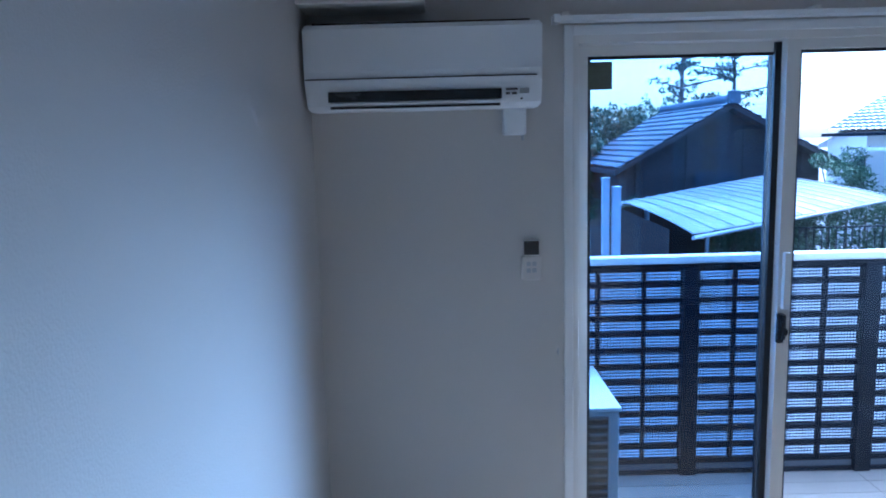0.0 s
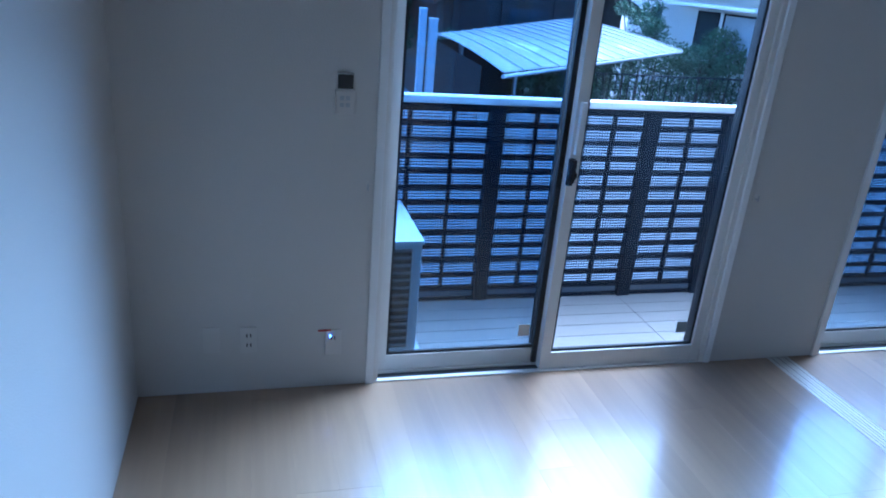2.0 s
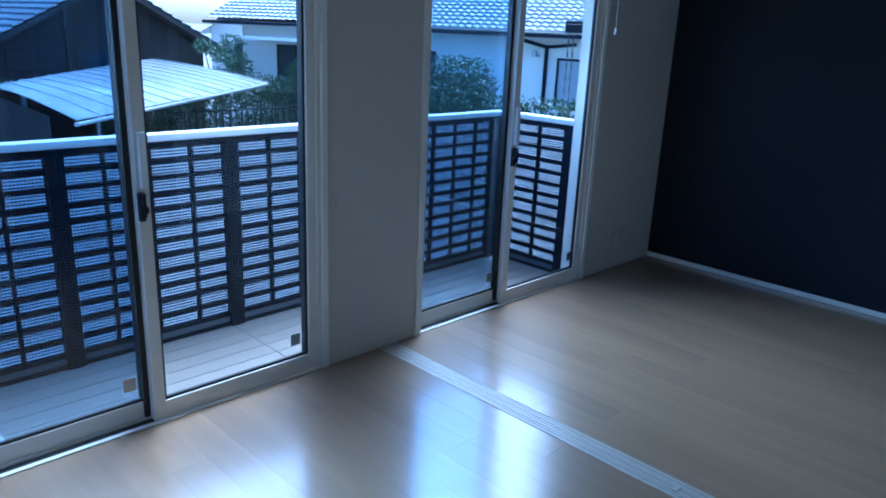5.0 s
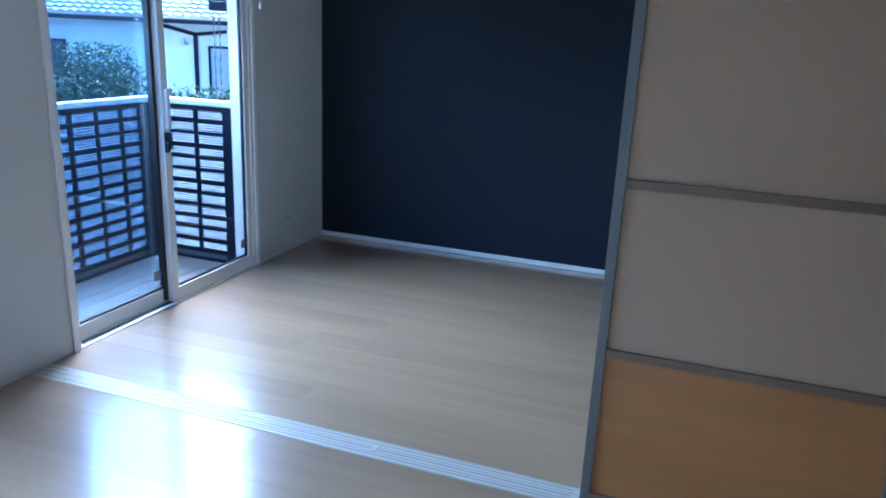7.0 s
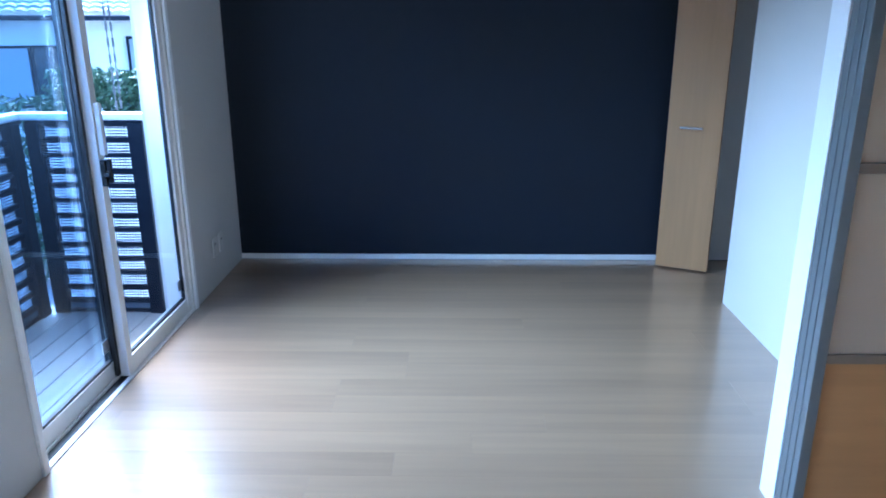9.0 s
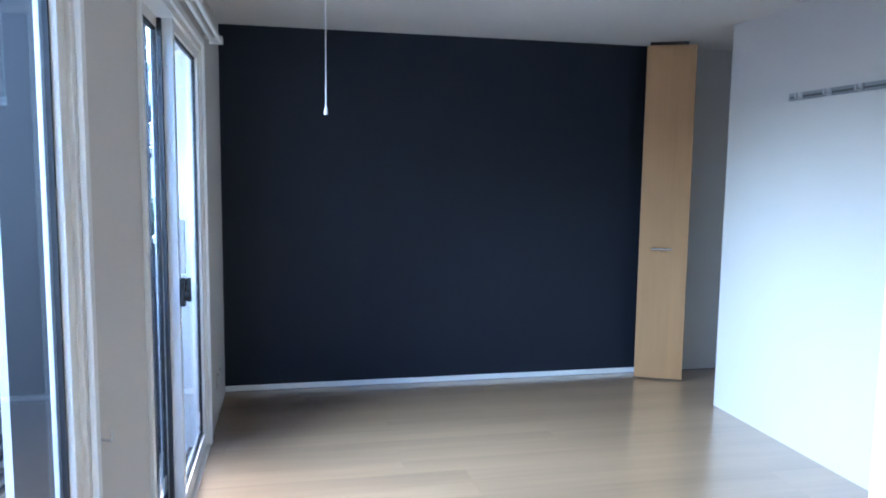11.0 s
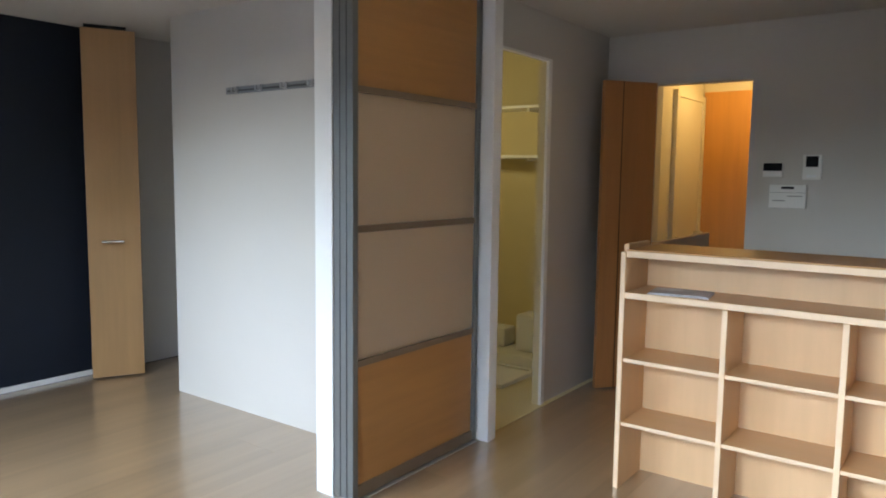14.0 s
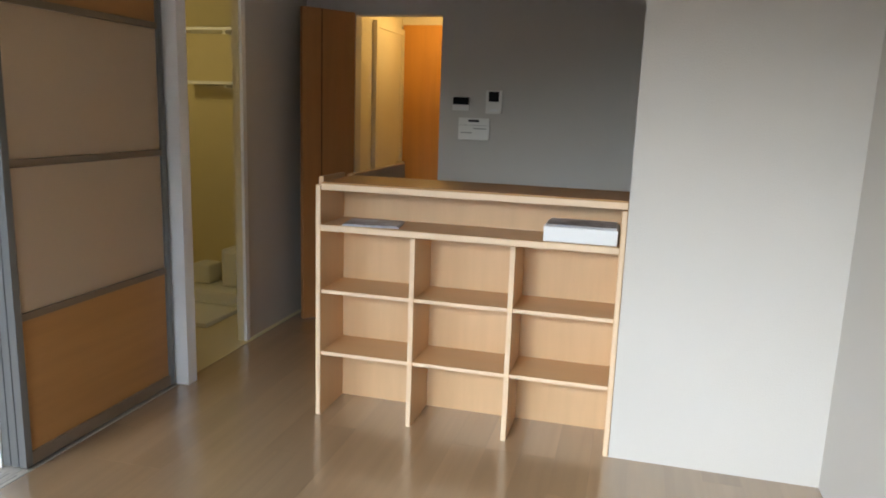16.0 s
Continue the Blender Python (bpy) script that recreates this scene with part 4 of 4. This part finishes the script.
for dx in (-0.015, 0.045):
    bm = bmesh.new()
    for k in range(14):
        z = 1.74 - 0.042 * k
        w = 0.007 if k % 2 else 0.003
        tube(bm, (5.1 + dx, 0.36, z - 0.044), (5.1 + dx, 0.36, z), w, 6)
    part("chain", bm, FINS, lh)

# ---- counter with open shelves ----
sx0, sx1, sy, sd = 0.842, 2.224, -3.510, 0.29
t = 0.024
sh = thing("open_shelf_unit", ((sx0 + sx1) / 2, sy, 0), "pale maple open shelf unit with nine niches under a counter", "shelf unit")
bm = bmesh.new()
box(bm, sx1 - t, sx1, sy - sd, sy, 0, 1.145)
bmesh.ops.bevel(bm, geom=[e for e in bm.edges if all(v.co.y > sy - 0.001 and v.co.z > 1.14 for v in e.verts)], offset=0.035, segments=6, affect="EDGES")
part("side_panel", bm, MAPLE, sh)
part("side_panel", boxes((sx0, sx0 + t, sy - sd, sy, 0, 1.085), bevel=0.004), MAPLE, sh)
for x in (1.308, 1.759):
    part("divider", boxes((x - t / 2, x + t / 2, sy - sd, sy - 0.004, 0, 0.898), bevel=0.003), MAPLE, sh)
part("long_shelf", boxes((sx0 + t, sx1 - t, sy - sd, sy - 0.002, 0.899, 0.929), bevel=0.003), MAPLEH, sh)
part("back_panel", boxes((sx0 + t, sx1 - t, sy - sd, sy - sd + 0.012, 0.0, 1.085)), MAPLE, sh)
for a, b in ((sx0 + t, 1.296), (1.320, 1.747), (1.771, sx1 - t)):
    for z in (0.30, 0.602):
        board = part("shelf", boxes((a, b, sy - sd + 0.012, sy - 0.012, z, z + 0.018), bevel=0.002), MAPLEH, sh)
        part("edge_band", boxes((a, b, sy - 0.0118, sy - 0.010, z + 0.001, z + 0.017)), EDGE, board, "pale edge band")
part("edge_band", boxes((sx0 + t, sx1 - t, sy - 0.0018, sy, 0.901, 0.927)), EDGE, sh, "pale edge band")
for x0, x1, y, z in ((1.2975, 1.3185, sy - 0.0038, 0.897), (1.7485, 1.7695, sy - 0.0038, 0.897), (sx0 + 0.003, sx0 + t - 0.003, sy + 0.0002, 1.08), (sx1 - t + 0.003, sx1 - 0.003, sy + 0.0002, 1.108)):
    part("edge_band", boxes((x0, x1, y, y + 0.0018, 0.002, z)), EDGE, sh, "pale edge band")
ct = thing("counter_top", ((sx0 + sx1) / 2, sy, 1.085), "pale maple counter top with rounded corner", "counter")
bm = boxes((sx0, sx1 - t - 0.001, sy - sd - 0.10, sy - 0.006, 1.087, 1.125), bevel=0.004)
part("top", bm, OAKH, ct)
part("edge_band", boxes((sx0 + 0.002, sx1 - t - 0.001, sy - 0.0055, sy - 0.003, 1.089, 1.116)), EDGE, ct, "pale edge band")
kp = thing("kitchen_side_panel", (2.21, -4.3, 0), "honey oak end panel of the kitchen counter", "panel")
part("board", boxes((2.194, 2.224, -4.75, sy - sd - 0.085, 0, 1.13), bevel=0.004), OAK, kp)
kc = thing("kitchen_counter", (1.4, -3.95, 0), "plain kitchen counter behind the shelf unit", "kitchen unit")
part("body", boxes((sx0, 2.18, -4.35, sy - sd - 0.09, 0, 0.82)), CREAM, kc)
part("worktop", boxes((sx0, 2.18, -4.38, sy - sd - 0.09, 0.822, 0.855), bevel=0.003), ALU, kc)
mg = thing("magazine", (1.97, -3.62, 0.93), "thin printed leaflet lying on the shelf", "leaflet")
bm = boxes((-0.13, 0.13, -0.09, 0.09, 0, 0.006))
sheet = part("pages", bm, PAPER, mg)
sheet.matrix_parent_inverse = Matrix.Identity(4)
sheet2 = part("cover", boxes((-0.12, 0.125, -0.085, 0.092, 0.007, 0.010)), PAPER, mg)
sheet2.matrix_parent_inverse = Matrix.Identity(4)
mg.matrix_world = pose(1.98, -3.62, 0.9295, 0, 0, 8)
wb = thing("white_box", (1.02, -3.62, 0.93), "flat white cardboard box with papers on top", "box")
part("body", boxes((0.875, 1.185, -3.74, -3.53, 0.930, 0.995), bevel=0.003), PLASTIC, wb)
part("paper", boxes((0.885, 1.175, -3.735, -3.54, 0.996, 1.003)), PAPER, wb)

# ---- controls on the far wall ----
ys = -5.258


def control(name, x0, x1, z0, z1, label, parts):
    o = thing(name, ((x0 + x1) / 2, ys, z0), label, "wall control")
    part("casing", boxes((x0, x1, ys, ys + 0.022, z0, z1), bevel=0.004), PLATE, o)
    for n, a, b, c0, d0, m in parts:
        part(n, boxes((x0 + a * (x1 - x0), x0 + b * (x1 - x0), ys + 0.020, ys + 0.0245, z0 + c0 * (z1 - z0), z0 + d0 * (z1 - z0))), m, o)
    return o


control("water_heater_control", 1.915, 2.030, 1.460, 1.550, "white heater control with dark display", (("display", 0.03, 0.97, 0.42, 0.96, DISPLAY), ("buttons", 0.1, 0.9, 0.12, 0.2, PLASTIC)))
control("intercom", 1.70, 1.805, 1.445, 1.595, "white intercom with small dark screen", (("display", 0.18, 0.82, 0.52, 0.95, DISPLAY), ("buttons", 0.25, 0.75, 0.1, 0.2, PLASTIC)))
control("control_panel", 1.775, 1.985, 1.270, 1.414, "white control panel with label strips", (("display", 0.33, 0.67, 0.82, 0.92, DISPLAY), ("label_bar", 0.1, 0.5, 0.5, 0.54, GROOVE), ("label_bar", 0.55, 0.9, 0.3, 0.34, GROOVE), ("lid_gap", 0.02, 0.98, 0.66, 0.675, GROOVE)))

# ---- hall door and hallway ----
hd = thing("hall_door", (2.9, -5.1, 0), "honey oak room door standing open against the wall", "door")
leafm = pose(2.75, -5.248, 0, 0, 0, 55)
lf = part("leaf", boxes((0, 0.40, 0, 0.036, 0.01, 2.08), bevel=0.003), mat("brown_oak_laminate", (0.44, 0.20, 0.07), 0.4, vary=0.14, scale=7, stretch=(5, 5, 0.35), bump=0.03), hd)
ed = part("edge_strip", boxes((0.255, 0.263, 0.036, 0.038, 0.01, 2.08)), mat("dark_oak_groove", (0.12, 0.055, 0.02), 0.6), hd)
for ob in (lf, ed):
    ob.matrix_parent_inverse = Matrix.Identity(4)
hd.matrix_world = leafm
fd = thing("entrance_closet_door", (2.4, -6.5, 0), "orange oak door at the end of the hallway", "door")
part("leaf", boxes((2.02, 2.78, -6.498, -6.46, 0.0, 2.14), bevel=0.003), ORANGE, fd)
td = thing("hall_cream_door", (2.79, -6.0, 0), "cream hallway door with round knob", "door")
part("leaf", boxes((2.775, 2.798, -6.40, -5.84, 0.0, 2.05), bevel=0.003), CREAMW, td)
part("casing", boxes((2.765, 2.799, -5.84, -5.78, 0, 2.1), (2.765, 2.799, -6.455, -6.40, 0, 2.1), (2.765, 2.799, -6.40, -5.84, 2.05, 2.1)), CREAMW, td)
part("knob", tube(bmesh.new(), (2.70, -6.33, 1.0), (2.775, -6.33, 1.0), 0.022, 14), CHROME, td)

# ---- washroom ----
for z in (1.58, 1.945):
    s = thing("wall_shelf", (3.8, -5.34, z), "white wall shelf on triangular bracket", "shelf", "washroom shelves")
    part("board", boxes((3.52, 4.05, -5.348, -5.09, z, z + 0.022), bevel=0.003), PLASTIC, s)
    for x in (3.65,):
        bm = bmesh.new()
        box(bm, x - 0.01, x + 0.01, -5.348, -5.12, z - 0.02, z)
        box(bm, x - 0.01, x + 0.01, -5.348, -5.33, z - 0.2, z - 0.02)
        part("bracket", bm, CREAM, s)
st = thing("shelf_standard", (3.65, -5.345, 1.3), "slim grey slotted shelf standard on the wall", "shelf standard")
part("upright", boxes((3.638, 3.662, -5.3495, -5.3485, 1.30, 2.30)), RAILB, st)
wp = thing("washing_machine_pan", (4.2, -5.4, 0), "white plastic washing machine pan", "drain pan")
part("pan", boxes((3.45, 4.1, -5.0, -4.50, 0.004, 0.02), (3.45, 4.1, -5.0, -4.96, 0.02, 0.034), (3.45, 4.1, -4.54, -4.50, 0.02, 0.034), (3.45, 3.49, -4.96, -4.54, 0.02, 0.034), (4.06, 4.1, -4.96, -4.54, 0.02, 0.034), bevel=0.004), PLASTIC, wp)
tl = thing("white_step_block", (4.0, -5.7, 0), "white plastic stepped fitting on washroom floor", "fitting")
part("base", boxes((3.4, 4.2, -5.34, -5.0, 0.004, 0.11), bevel=0.025), PLASTIC, tl)
part("block", boxes((3.50, 3.72, -5.34, -5.12, 0.11, 0.40), bevel=0.03), PLASTIC, tl)
part("block", boxes((3.84, 4.0, -5.34, -5.16, 0.11, 0.26), bevel=0.025), PLASTIC, tl)

# ---- flooring planks ----
pw, pl = 0.152, 1.82
bm = bmesh.new()
v = [bm.verts.new(p) for p in ((0, 0, -0.013), (pw, 0, -0.013), (pw, pl, -0.013), (0, pl, -0.013), (0, 0, -0.0003), (pw, 0, -0.0003), (pw, pl, -0.0003), (0, pl, -0.0003), (0.0003, 0.0003, 0), (pw - 0.0003, 0.0003, 0), (pw - 0.0003, pl - 0.0003, 0), (0.0003, pl - 0.0003, 0))]
for i in range(4):
    j = (i + 1) % 4
    bm.faces.new((v[i], v[j], v[j + 4], v[i + 4]))
    bm.faces.new((v[i + 4], v[j + 4], v[j + 8], v[i + 8]))
bm.faces.new(v[8:12])
plank = bpy.data.meshes.new("plank")
bm.to_mesh(plank)
bm.free()
plank.materials.append(FLOOR)
rng = random.Random(4)
for i in range(39):
    y = -5.24 - 1.82 + rng.choice((0.0, 0.303, 0.606, 0.91, 1.21, 1.51))
    while y < -0.006:
        y1 = min(y + pl, -0.004)
        y0 = max(y, -7.08)
        if y1 - y0 > 0.03:
            ob = new("plank", plank)
            ob.location = (0.0 + i * pw, y0, 0)
            ob.scale = (0.9997, (y1 - y0) / pl * 0.9998, 1)
            ob.parent = floor
        y += pl

# ---- deck boards ----
for i in range(7):
    for a, b in ((-1.2, 0.75), (0.753, 2.66), (2.663, 5.16)):
        y = 0.185 + i * 0.122
        part("board", boxes((a, b, y, y + 0.118, ZD - 0.02, ZD), bevel=0.002), DECK, deck)
